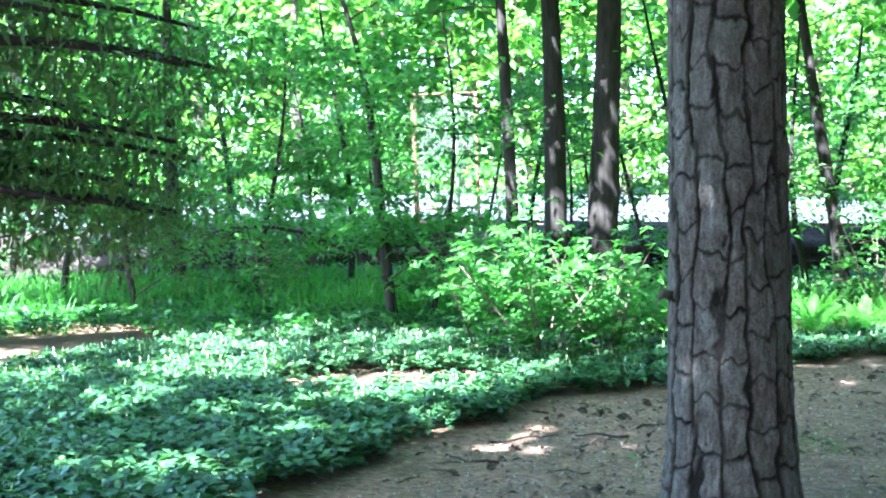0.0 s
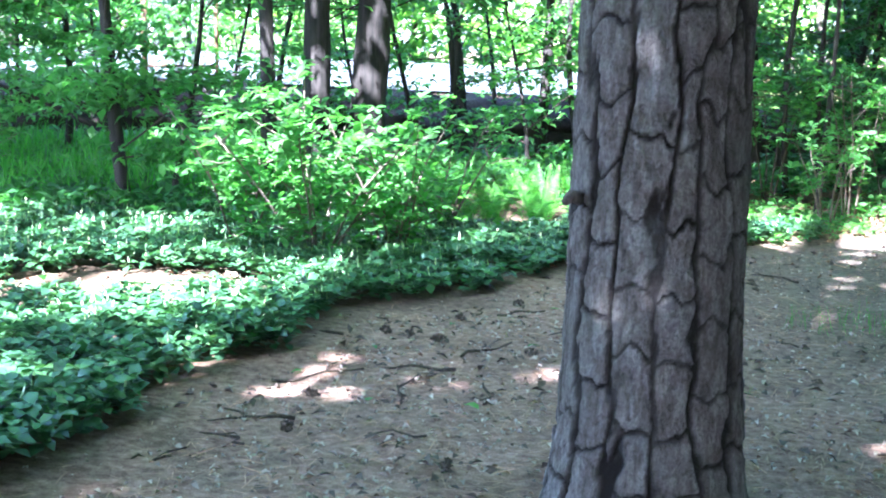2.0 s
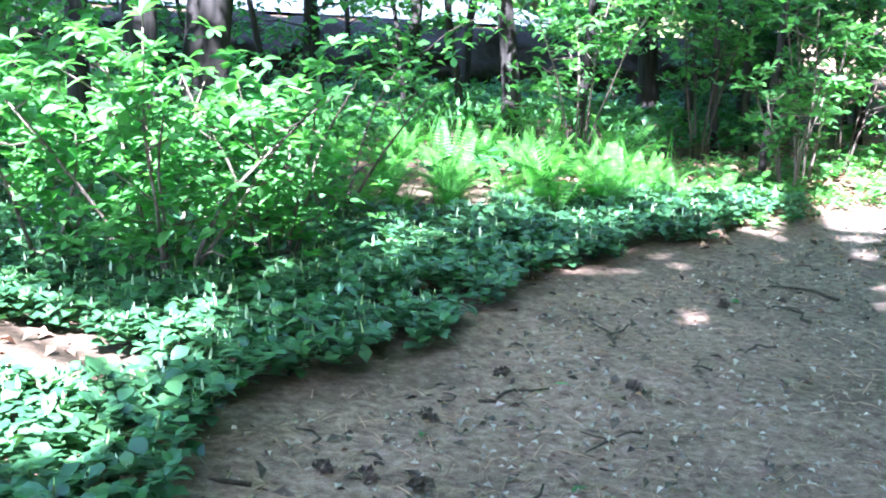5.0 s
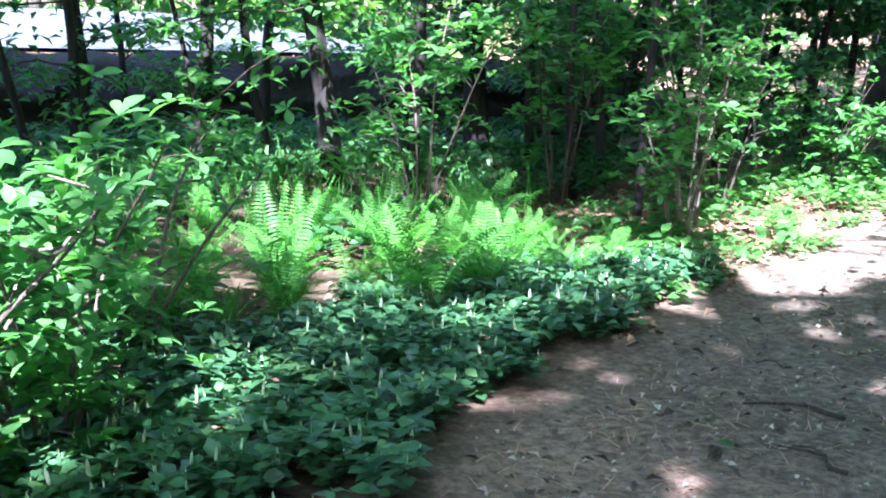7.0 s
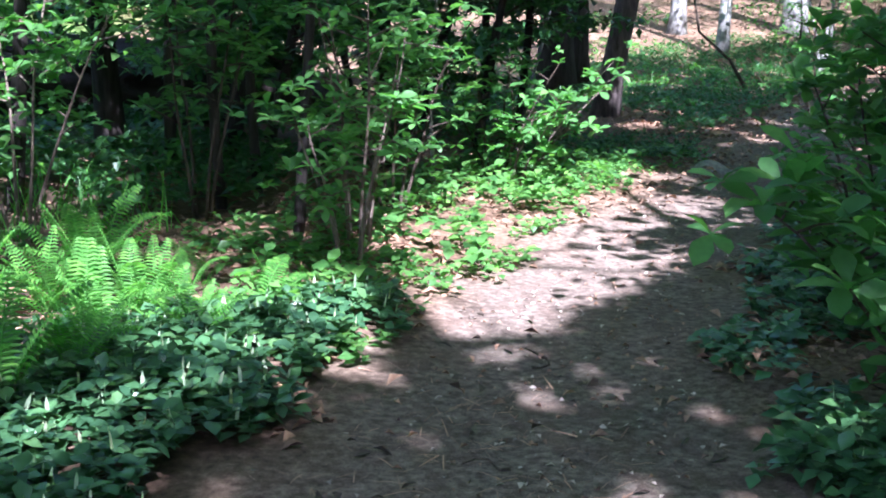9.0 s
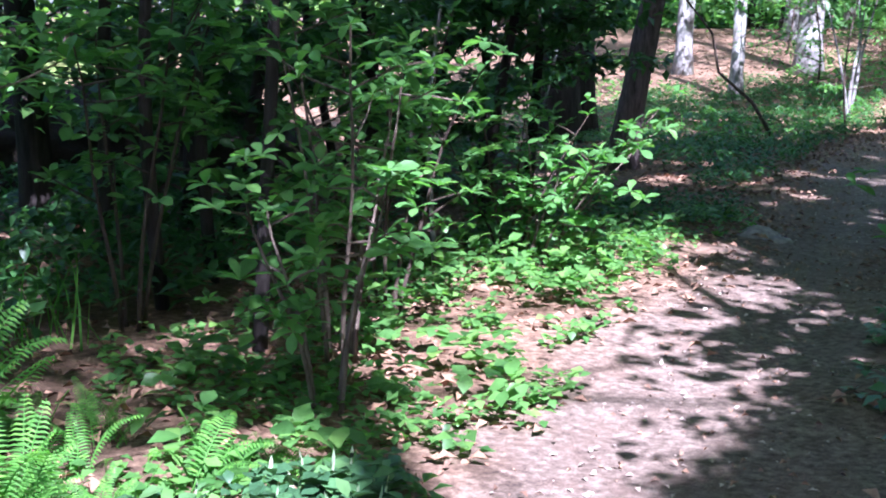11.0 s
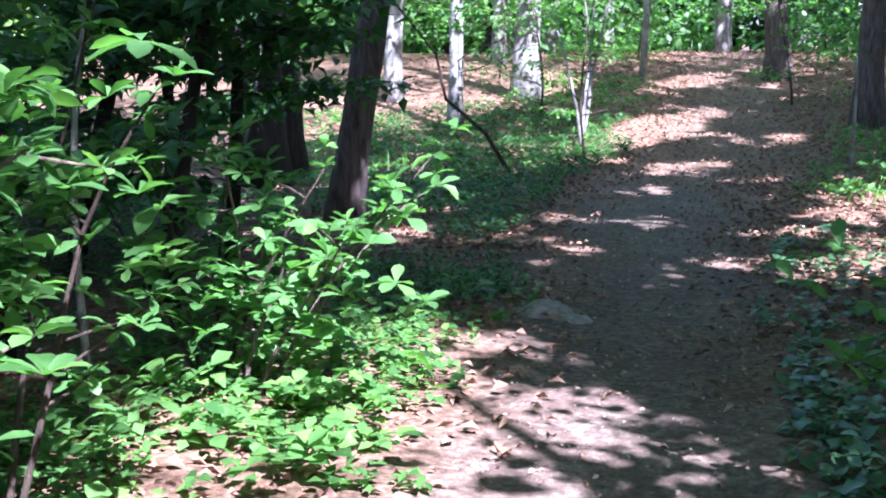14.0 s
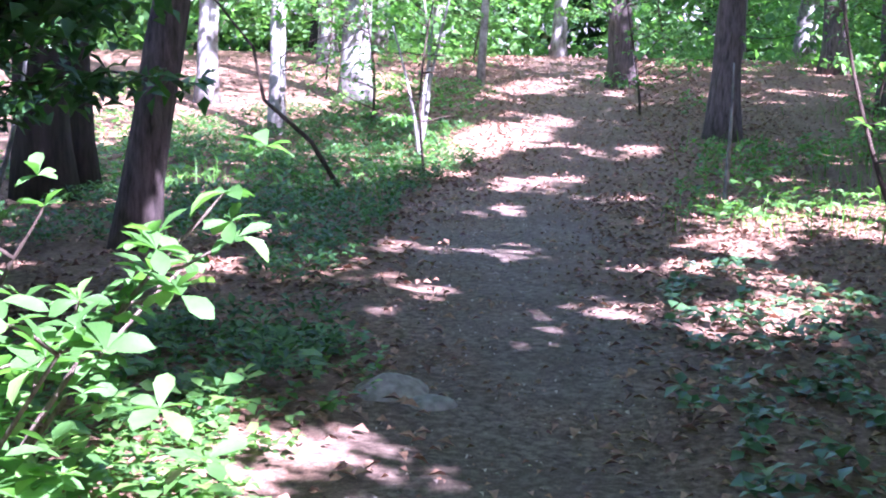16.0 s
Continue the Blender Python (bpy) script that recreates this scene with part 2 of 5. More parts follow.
def leaf_shape(width=0.42, fold=0.10, droop=0.16, widest=0.58):
    """A pointed leaf one unit long, folded on its midrib and drooping at the tip: eight triangles."""
    ys = [0, widest * 0.5, widest + 0.12, 1.0]
    mid = [(0, y, 0.05 * math.sin(3 * y) - droop * y * y) for y in ys]
    side = [(width * 0.36, ys[1], mid[1][2] + fold * 0.6), (width * 0.5, ys[2] - 0.08, mid[2][2] + fold)]
    v = mid + side + [(-x, y, z) for x, y, z in side]
    f = [(0, 4, 1), (1, 4, 5), (1, 5, 2), (2, 5, 3), (0, 1, 6), (1, 7, 6), (1, 2, 7), (2, 3, 7)]
    return np.array(v, float), np.array(f, int)


def round_leaf(width=0.5, fold=0.06, droop=0.1):
    """A leaf widest towards its rounded tip: fourteen triangles."""
    ys = [0, 0.3, 0.58, 0.84, 1.0]
    mid = [(0, y, 0.05 * math.sin(3 * y) - droop * y * y) for y in ys]
    side = [(width * k, y - 0.02, m[2] + f_) for k, y, m, f_ in ((0.24, ys[1], mid[1], fold * 0.6), (0.46, ys[2], mid[2], fold), (0.38, ys[3], mid[3], fold * 0.7))]
    v = mid + side + [(-x, y, z) for x, y, z in side]
    f = [(0, 5, 1), (1, 5, 6), (1, 6, 2), (2, 6, 7), (2, 7, 3), (3, 7, 4)]
    f += [(0, 1, 8), (1, 9, 8), (1, 2, 9), (2, 10, 9), (2, 3, 10), (3, 4, 10)]
    return np.array(v, float), np.array(f, int)


def small_leaf(width=0.5, fold=0.12):
    """A plainer leaf: four triangles."""
    v = [(0, 0, 0), (width / 2, 0.5, fold), (0, 0.55, 0), (-width / 2, 0.5, fold), (0, 1, -0.12)]
    return np.array(v, float), np.array([(0, 1, 2), (1, 4, 2), (0, 2, 3), (3, 2, 4)], int)


def turns(yaw, pitch, roll):
    """Rotation matrices Rz(yaw) Rx(pitch) Ry(roll), stacked."""
    cy, sy, cp, sp, cr, sr = np.cos(yaw), np.sin(yaw), np.cos(pitch), np.sin(pitch), np.cos(roll), np.sin(roll)
    z, o = np.zeros_like(cy), np.ones_like(cy)
    st = lambda *r: np.stack([np.stack(q, -1) for q in r], -2)
    return st((cy, -sy, z), (sy, cy, z), (z, z, o)) @ st((o, z, z), (z, cp, -sp), (z, sp, cp)) @ st((cr, z, sr), (z, o, z), (-sr, z, cr))


def scatter(shape, pos, rot, size):
    """Copies of a leaf shape joined: corners and triangles."""
    v, f = shape
    pos, size = np.asarray(pos, float), np.broadcast_to(np.asarray(size, float), (len(pos),))
    w = np.einsum("nij,kj->nki", rot, v) * size[:, None, None] + pos[:, None]
    t = f[None] + (np.arange(len(pos)) * len(v))[:, None, None]
    return w.reshape(-1, 3), t.reshape(-1, 3)


def loose(n, tilt=0.5, droop=0.25):
    return turns(rng.uniform(0, 2 * np.pi, n), rng.normal(-droop, tilt, n), rng.normal(0, tilt, n))


LEAF, SMALL = leaf_shape(), small_leaf()
FLAT = (np.array([(0, 0, 0), (0.31, 0.5, 0.12), (0, 1, -0.05), (-0.31, 0.5, 0.12)], float), np.array([(0, 1, 2), (0, 2, 3)], int))
SMALL_ROUND = small_leaf(0.75, 0.1)
ROUND = leaf_shape(0.72, 0.08, 0.12, 0.55)
DEAD = small_leaf(0.55, 0.22)

# ---- the plan ----
LEFT = [(-1.6, -6), (-1.7, 2), (-1.35, 4.6), (-0.68, 6.2), (-0.3, 7.2), (0.15, 7.85), (0.66, 8.68), (1.57, 9.36), (2.86, 10.64), (4.35, 11.7), (5.4, 12.3),
        (6.6, 12.85), (8.05, 13.55), (10.1, 14.5), (11.9, 15.05), (14.6, 16.3), (18.7, 17.4), (21.6, 17.8), (25.5, 19.0), (32.3, 21.4), (40, 25)]
RIGHT = [(40, 20), (31.5, 18.4), (24.1, 16.2), (18.4, 15.3), (15.2, 14.4), (13.3, 13.8), (11.2, 13.1), (9.3, 12.45), (7.8, 11.9), (6.2, 10.9), (4.9, 9.9), (4.6, 8.2), (4.2, 4), (4.0, -6)]
OUTLINE = np.array(LEFT + RIGHT, float)


def path_depth(x, y):
    """How far inside the path a place lies (negative outside), in metres."""
    x, y = np.asarray(x, float), np.asarray(y, float)
    best, inside = np.full(x.shape, 1e9), np.zeros(x.shape, bool)
    for (ax, ay), (bx, by) in zip(OUTLINE, np.roll(OUTLINE, -1, 0)):
        dx, dy = bx - ax, by - ay
        t = np.clip(((x - ax) * dx + (y - ay) * dy) / (dx * dx + dy * dy), 0, 1)
        best = np.minimum(best, np.hypot(x - ax - t * dx, y - ay - t * dy))
        if dy:
            inside ^= ((ay > y) != (by > y)) & (x < dx * (y - ay) / dy + ax)
    return np.where(inside, best, -best)


def height(x, y):
    """The lie of the land: a gentle fall along the path, a rise beyond, the road's bank to the north."""
    x, y = np.asarray(x, float), np.asarray(y, float)
    u = x * 0.927 + y * 0.375
    side = 1 - sstep(9, 16, x)
    z = 0.04 - 0.043 * np.clip(x, -1.5, 11.2) + 1.2 * sstep(23.5, 41, u) * (1 - 0.4 * sstep(41, 60, u))
    wob = 0.5 * (vnoise(x, y * 0, 0.5, 4) - 0.5)
    z = z + 0.86 * side * sstep(20.6 + wob, 21.2 + wob, y) + 0.45 * side * sstep(21, 33, y)
    return z


def on_ground(x, y):
    return height(x, y) + 0.05 * (vnoise(x, y, 1.1, 1) - 0.5) + 0.02 * (vnoise(x, y, 4.3, 2) - 0.5)


def gz(x, y):
    return float(on_ground(np.array([x]), np.array([y]))[0])


far = np.array([3, 8, 18, 40, 90, 200, 500, 1500.0])
gx = np.concatenate([-9 - far[::-1], np.arange(-9, 46, 0.25), 46 + far])
gy = np.concatenate([-5 - far[::-1], np.arange(-5, 36, 0.25), 36 + far])
X, Y = np.meshgrid(gx, gy, indexing="ij")
PD = path_depth(X, Y) + 0.35 * (vnoise(X, Y, 1.6, 5) - 0.5) + 0.2 * (vnoise(X, Y, 5.0, 6) - 0.5)
Z = on_ground(X, Y) - 0.03 * sstep(-0.1, 0.5, PD)
nx, ny = X.shape
I, J = np.meshgrid(np.arange(nx - 1), np.arange(ny - 1), indexing="ij")
k0 = I * ny + J
gf = np.concatenate([np.stack([k0, k0 + ny, k0 + ny + 1], -1).reshape(-1, 3), np.stack([k0, k0 + ny + 1, k0 + 1], -1).reshape(-1, 3)])
ground = tri_mesh("ground", np.stack([X, Y, Z], -1).reshape(-1, 3), gf, M_GROUND, smooth=True)
tagged(ground, "forest floor of soil, leaf litter and a trodden dirt path", "ground", kind="structure")
hillside = sstep(20, 25, X * 0.927 + Y * 0.375) * (1 - 0.8 * sstep(38, 44, X * 0.927 + Y * 0.375))
for key, val in (("path", sstep(-0.3, 0.4 + 0.5 * sstep(8, 12, X), PD + (0.5 + 0.6 * sstep(8, 12, X)) * (vnoise(X, Y, 2.6, 15) - 0.5)) * (1 - 0.6 * sstep(16, 21, X))), ("needle", 1 - sstep(2.0, 4.6, X)), ("lawn", sstep(33.5, 34.5, Y) * (1 - sstep(16, 22, X))),
                 ("dry", np.clip(sstep(4.5, 6, X) * (1 - sstep(1.2, 3.0, -PD)) + hillside + 0.6 * sstep(0.45, 0.7, vnoise(X, Y, 0.7, 8)), 0, 1))):
    at = ground.data.attributes.new(key, "FLOAT", "POINT")
    at.data.foreach_set("value", np.ascontiguousarray(val.ravel(), np.float32))


def strip(name, xs, ys, lift, mat, label, category):
    """A sheet laid a little above the land."""
    A, B = np.meshgrid(xs, ys, indexing="ij")
    n, m = A.shape
    H = height(A, B) + lift
    i, j = np.meshgrid(np.arange(n - 1), np.arange(m - 1), indexing="ij")
    k = i * m + j
    f = np.concatenate([np.stack([k, k + m, k + m + 1], -1).reshape(-1, 3), np.stack([k, k + m + 1, k + 1], -1).reshape(-1, 3)])
    ob = tri_mesh(name, np.stack([A, B, H], -1).reshape(-1, 3), f, mat, smooth=True)
    return tagged(ob, label, category, kind="structure")


strip("road", np.arange(-60, 12.1, 1.0), np.linspace(22.4, 33.0, 16), 0.045, M_ROAD, "sunlit grey asphalt road beyond the wooded bank", "road")
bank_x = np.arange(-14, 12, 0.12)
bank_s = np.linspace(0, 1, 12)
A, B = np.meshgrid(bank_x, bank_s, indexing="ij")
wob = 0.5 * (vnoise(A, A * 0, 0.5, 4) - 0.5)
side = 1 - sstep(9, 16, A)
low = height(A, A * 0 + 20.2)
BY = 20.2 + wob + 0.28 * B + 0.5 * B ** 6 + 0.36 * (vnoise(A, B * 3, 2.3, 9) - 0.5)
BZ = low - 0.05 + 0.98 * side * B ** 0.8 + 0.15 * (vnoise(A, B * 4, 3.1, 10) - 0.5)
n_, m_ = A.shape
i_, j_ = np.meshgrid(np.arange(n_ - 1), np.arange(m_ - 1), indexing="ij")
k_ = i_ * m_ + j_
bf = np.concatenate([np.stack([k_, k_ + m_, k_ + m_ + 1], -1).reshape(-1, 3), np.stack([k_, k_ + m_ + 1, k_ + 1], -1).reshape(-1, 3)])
tagged(tri_mesh("bank", np.stack([A, BY, BZ], -1).reshape(-1, 3), bf, M_BANK, smooth=True), "steep eroded soil bank below the road, undercut shade put into its dark colour", "bank", kind="structure")

# ---- where the sun comes through the canopy ----
SUNNY = [(-0.4, 9.5, 0.1, 1.6, 0.9), (0.7, 10.6, 0.9, 1.1, 0.8), (-1.6, 8.0, 0.1, 0.7, 0.3), (-3.2, 9.6, 0.1, 0.9, 0.4), (-0.8, 7.2, 0.1, 0.5, 0.2), (-0.3, 8.4, 0.1, 0.6, 0.25), (0.15, 7.85, 0, 0.4, 0.13), (0.65, 7.8, 0, 0.35, 0.11), (1.42, 7.5, 0, 0.3, 0.09), (0.3, 7.35, 0, 0.4, 0.12),
         (4.0, 13.0, 0.4, 1.5, 0.8), (3.3, 11.8, 0.1, 0.7, 0.28), (2.3, 11.35, 0.1, 0.5, 0.22), (2.1, 10.3, 0.1, 0.3, 0.15), (2.9, 10.9, 0.1, 0.3, 0.14), (5.2, 14.9, 1.3, 0.6, 0.4), (6.2, 16.6, 2.0, 0.9, 0.6), (4.6, 17.8, 2.0, 0.7, 0.6), (-5.0, 14, 0.3, 1.6, 1.0), (-8, 17, 1, 3, 1.5),
         (4.9, 12.05, 0, 0.8, 0.4), (5.7, 12.3, 0, 1.1, 0.55), (6.7, 12.75, 0, 1.2, 0.7), (7.8, 12.85, 0, 1.6, 0.9), (9.0, 13.65, 0, 1.4, 0.78), (5.5, 12.95, 0.1, 0.9, 0.4),
         (8.5, 14.6, 0.1, 1.2, 0.5), (10.4, 14.75, 0, 1.1, 0.55), (9.7, 14.4, 0, 0.9, 0.5), (9.2, 14.6, 0.8, 0.8, 0.5), (10.9, 15.2, 0.1, 0.6, 0.25),
         (6.45, 13.75, 1.1, 0.65, 0.36), (6.3, 13.4, 0.6, 0.4, 0.25), (6.4, 14.45, 0, 0.5, 0.25), (5.8, 13.9, 0, 0.5, 0.22), (6.8, 13.4, 0, 0.6, 0.35), (7.5, 13.9, 0, 0.8, 0.36), (7.9, 14.35, 0, 0.6, 0.3), (6.9, 14.2, 0.1, 0.4, 0.2), (7.3, 14.1, 1.3, 0.5, 0.28), (8.6, 12.15, 0.75, 0.8, 0.5),
         (14.4, 13.5, 0, 1.3, 0.6), (16.6, 14.1, 0, 1.9, 0.6), (18.7, 13.4, 0, 1.5, 0.7), (13.1, 14.5, 0, 0.6, 0.2), (13.85, 15.5, 0, 0.85, 0.27), (12.15, 14.8, 0, 0.4, 0.17), (12.1, 14.2, 0, 0.4, 0.15), (15.2, 16.4, 0, 0.7, 0.22), (14.0, 14.4, 0, 0.5, 0.17), (10.8, 13.95, 0, 0.4, 0.15), (16.1, 15.6, 0, 0.6, 0.15),
         (22.5, 18.4, 0, 3.2, 0.9), (25, 22.5, 0, 4.5, 1.3), (28, 19.5, 0.4, 2.0, 0.6), (17.5, 19.6, 0, 1.2, 0.4)]


def shade_keep(p):
    """True where a canopy leaf may hang: not in the gaps that let the sun down to the clearings."""
    k = p[:, 2] / TO_SUN.z
    gx_, gy_ = p[:, 0] - TO_SUN.x * k, p[:, 1] - TO_SUN.y * k
    keep = np.ones(len(p), bool)
    for x, y, z, rx, ry in SUNNY:
        z += float(height(x, y))
        x, y = x - TO_SUN.x * z / TO_SUN.z, y - TO_SUN.y * z / TO_SUN.z
        d = ((gx_ - x) / rx) ** 2 + ((gy_ - y) / ry) ** 2 + 0.9 * (vnoise(gx_, gy_, 2.2, 12) - 0.5)
        keep &= d > 1
    keep &= ~((gy_ > 22.6) & (gy_ < 34) & (gx_ < 12))
    # thin over the ground cover and the slope, close over the path and the thicket
    dense = 0.72 - 0.34 * (sstep(-7, -5, gx_) - sstep(-0.2, 0.8, gx_)) * (1 - sstep(11.5, 13, gy_)) - 0.17 * sstep(11.5, 13, gx_) * (1 - sstep(19, 21, gy_))
    dense = dense + (0.02 + 0.38 * sstep(2.4, 3.2, gx_)) * (sstep(0, 0.6, gx_) - sstep(6.4, 7.4, gx_)) * (1 - sstep(11.4, 12.2, gy_)) + 0.12 * (sstep(7.6, 8.4, gx_) - sstep(11, 12.5, gx_)) * sstep(14.6, 15.4, gy_)
    dense = dense - 0.27 * np.exp(-((gx_ - 0.8) / 1.2) ** 2 - ((gy_ - 8.0) / 0.8) ** 2) - 0.16 * np.exp(-((gx_ - 4.6) / 1.0) ** 2 - ((gy_ - 10.9) / 0.5) ** 2)
    dense = dense + 0.13 * (1 - sstep(0.0, 0.6, gx_)) * sstep(-6, -4, gx_) * (1 - sstep(9.2, 10.2, gy_))
    dense = dense - 0.04 * (sstep(0.9, 1.7, gx_) - sstep(4.2, 5, gx_)) * sstep(8.8, 9.6, gy_) * (1 - sstep(11.6, 12.2, gy_))
    return keep & (vnoise(gx_, gy_, 1.5, 13) * 0.4 + vnoise(gx_, gy_, 4.0, 14) * 0.35 + vnoise(gx_, gy_, 9.0, 16) * 0.25 < dense)


def empty(name, x, y, label, category, group="", z=None):
    ob = new(name)
    ob.empty_display_size = 0.2
    ob.location = (x, y, gz(x, y) if z is None else z)
    return tagged(ob, label, category, group)


def wander(h, n, lean=(0, 0), bend=0.15, seed=0):
    """An upright, slightly crooked line of n points, h high, from the origin."""
    t = np.linspace(0, 1, n)
    r = np.random.default_rng(seed)
    a, b = r.uniform(0, 6.28, 2)
    return np.stack([lean[0] * t * h + bend * h * 0.12 * np.sin(3.1 * t + a) - bend * h * 0.12 * math.sin(a),
                     lean[1] * t * h + bend * h * 0.12 * np.sin(2.7 * t + b) - bend * h * 0.12 * math.sin(b), t * h], -1)


def tree(name, x, y, r0, h, label, mat=M_BARK, leaf=M_LEAF_TREE, lean=(0, 0), bend=0.2, crown=(6.0, 12.0, 3.0), leaves=2500, size=0.2, limbs=6,
         limb_from=0.45, seed=1, seg=14, group="", category="tree", low=0, low_size=0.11):
    """A forest tree: flared trunk, limbs, and a crown of many leaves with gaps; low: leaves on low side twigs."""
    r = np.random.default_rng(seed)
    th = empty(name, x, y, label, category, group)
    line = wander(h, max(8, int(h * 2.2)), lean, bend, seed)
    t = line[:, 2] / h
    rad = r0 * (1 - 0.8 * t) + r0 * 0.45 * np.exp(-line[:, 2] / 0.22)
    line[0, 2] = -0.25
    v, f = tube(line, rad, seg, 0.12, seed)
    tri_mesh("trunk", v, f, mat, th, True)
    tips = []
    for i in range(limbs):
        s = limb_from + (0.95 - limb_from) * (i + r.uniform(0, 0.8)) / limbs
        p0 = np.array([np.interp(s, t, line[:, k]) for k in range(3)])
        a, ln = r.uniform(0, 6.28), crown[2] * r.uniform(0.6, 1.1) * (1.1 - 0.5 * s)
        u = np.linspace(0, 1, 6)[:, None]
        rise = r.uniform(0.1, 0.6)
        q = p0 + u * ln * np.array([math.cos(a), math.sin(a), 0]) + np.array([0, 0, 1]) * (rise * ln * u - 0.15 * ln * u ** 2) + 0.05 * ln * np.sin(u * 5 + r.uniform(0, 6, 3))
        q[0] = p0
        rr = max(0.012, r0 * 0.34 * (1 - s * 0.6)) * np.linspace(1, 0.25, 6)
        v, f = tube(q, rr, 6, 0.1, seed + i)
        tri_mesh("limb", v, f, mat, th, True)
        tips.append(q)
    tips = np.concatenate(tips) if tips else line[-3:]
    if leaves:
        c0 = 0.5 * (crown[0] + crown[1])
        n_cl = max(10, leaves // 60)
        cl = np.stack([r.normal(0, crown[2] * 0.5, n_cl), r.normal(0, crown[2] * 0.5, n_cl), r.uniform(crown[0], crown[1], n_cl)], -1)
        cl[:, :2] += np.array(lean) * c0
        cl[: len(tips)] = tips[:n_cl] if len(tips) >= n_cl else np.concatenate([tips, cl[len(tips):]])[: len(tips)]
        p = cl[r.integers(0, n_cl, leaves)] + r.normal(0, 1, (leaves, 3)) * np.array([0.75, 0.75, 0.35]) * crown[2] * 0.22
        wp = p + np.array(th.location)
        p = p[(wp[:, 2] < 4.5) | shade_keep(wp)]
        v, f = scatter(FLAT, p, loose(len(p), 0.5), size * r.uniform(0.7, 1.25, len(p)))
        tri_mesh("crown", v, f, leaf, th)
    if low:
        add_low(th, line, t, r, low, low_size, leaf, crown[2])
    return th


def add_low(th, line, t, r, n, size, leaf, reach):
    """Side twigs with leaves along the lower trunk."""
    pts = []
    h = line[-1, 2]
    per = 45 if n < 700 else n // 15
    for i in range(max(4, n // per)):
        s = r.uniform(0.08, 0.95) if h < 5 else r.uniform(0.8 / h, 4.5 / h)
        p0 = np.array([np.interp(s, t, line[:, k]) for k in range(3)])
        a, ln = r.uniform(0, 6.28), reach * r.uniform(0.25, 0.75)
        u = np.linspace(0, 1, 5)[:, None]
        q = p0 + u * ln * np.array([math.cos(a), math.sin(a), r.uniform(-0.1, 0.6)]) + 0.06 * ln * np.sin(u * 6 + r.uniform(0, 6, 3)) * u
        tri_mesh("twig", *tube(q, np.linspace(0.011, 0.004, 5), 4), M_STEM_DARK, th)
        k = r.uniform(0.2, 1.05, per)[:, None]
        pts.append(p0 + (q[-1] - p0) * k + r.normal(0, 0.17 * ln + 0.05, (per, 3)) * np.array([1, 1, 0.22]))
    p = np.concatenate(pts)[:n]
    p = p[p[:, 2] > 0.08]
    v, f = scatter(SMALL, p, loose(len(p), 0.32), size * r.uniform(0.6, 1.25, len(p)))
    tri_mesh("foliage", v, f, leaf, th)


def sapling(x, y, h, r0, n, size, label, name="sapling", leaf=M_LEAF_TREE, mat=M_BARK, lean=(0, 0), reach=1.1, seed=1, group="", bend=0.5):
    r = np.random.default_rng(seed)
    th = empty(name, x, y, label, "sapling", group)
    line = wander(h, 12, lean, bend, seed)
    t = line[:, 2] / h
    line[0, 2] = -0.1
    v, f = tube(line, np.linspace(r0, r0 * 0.3, 12), 8, 0.1, seed)
    tri_mesh("trunk", v, f, mat, th, True)
    if n:
        add_low(th, line, t, r, n, size, leaf, reach)
    return th

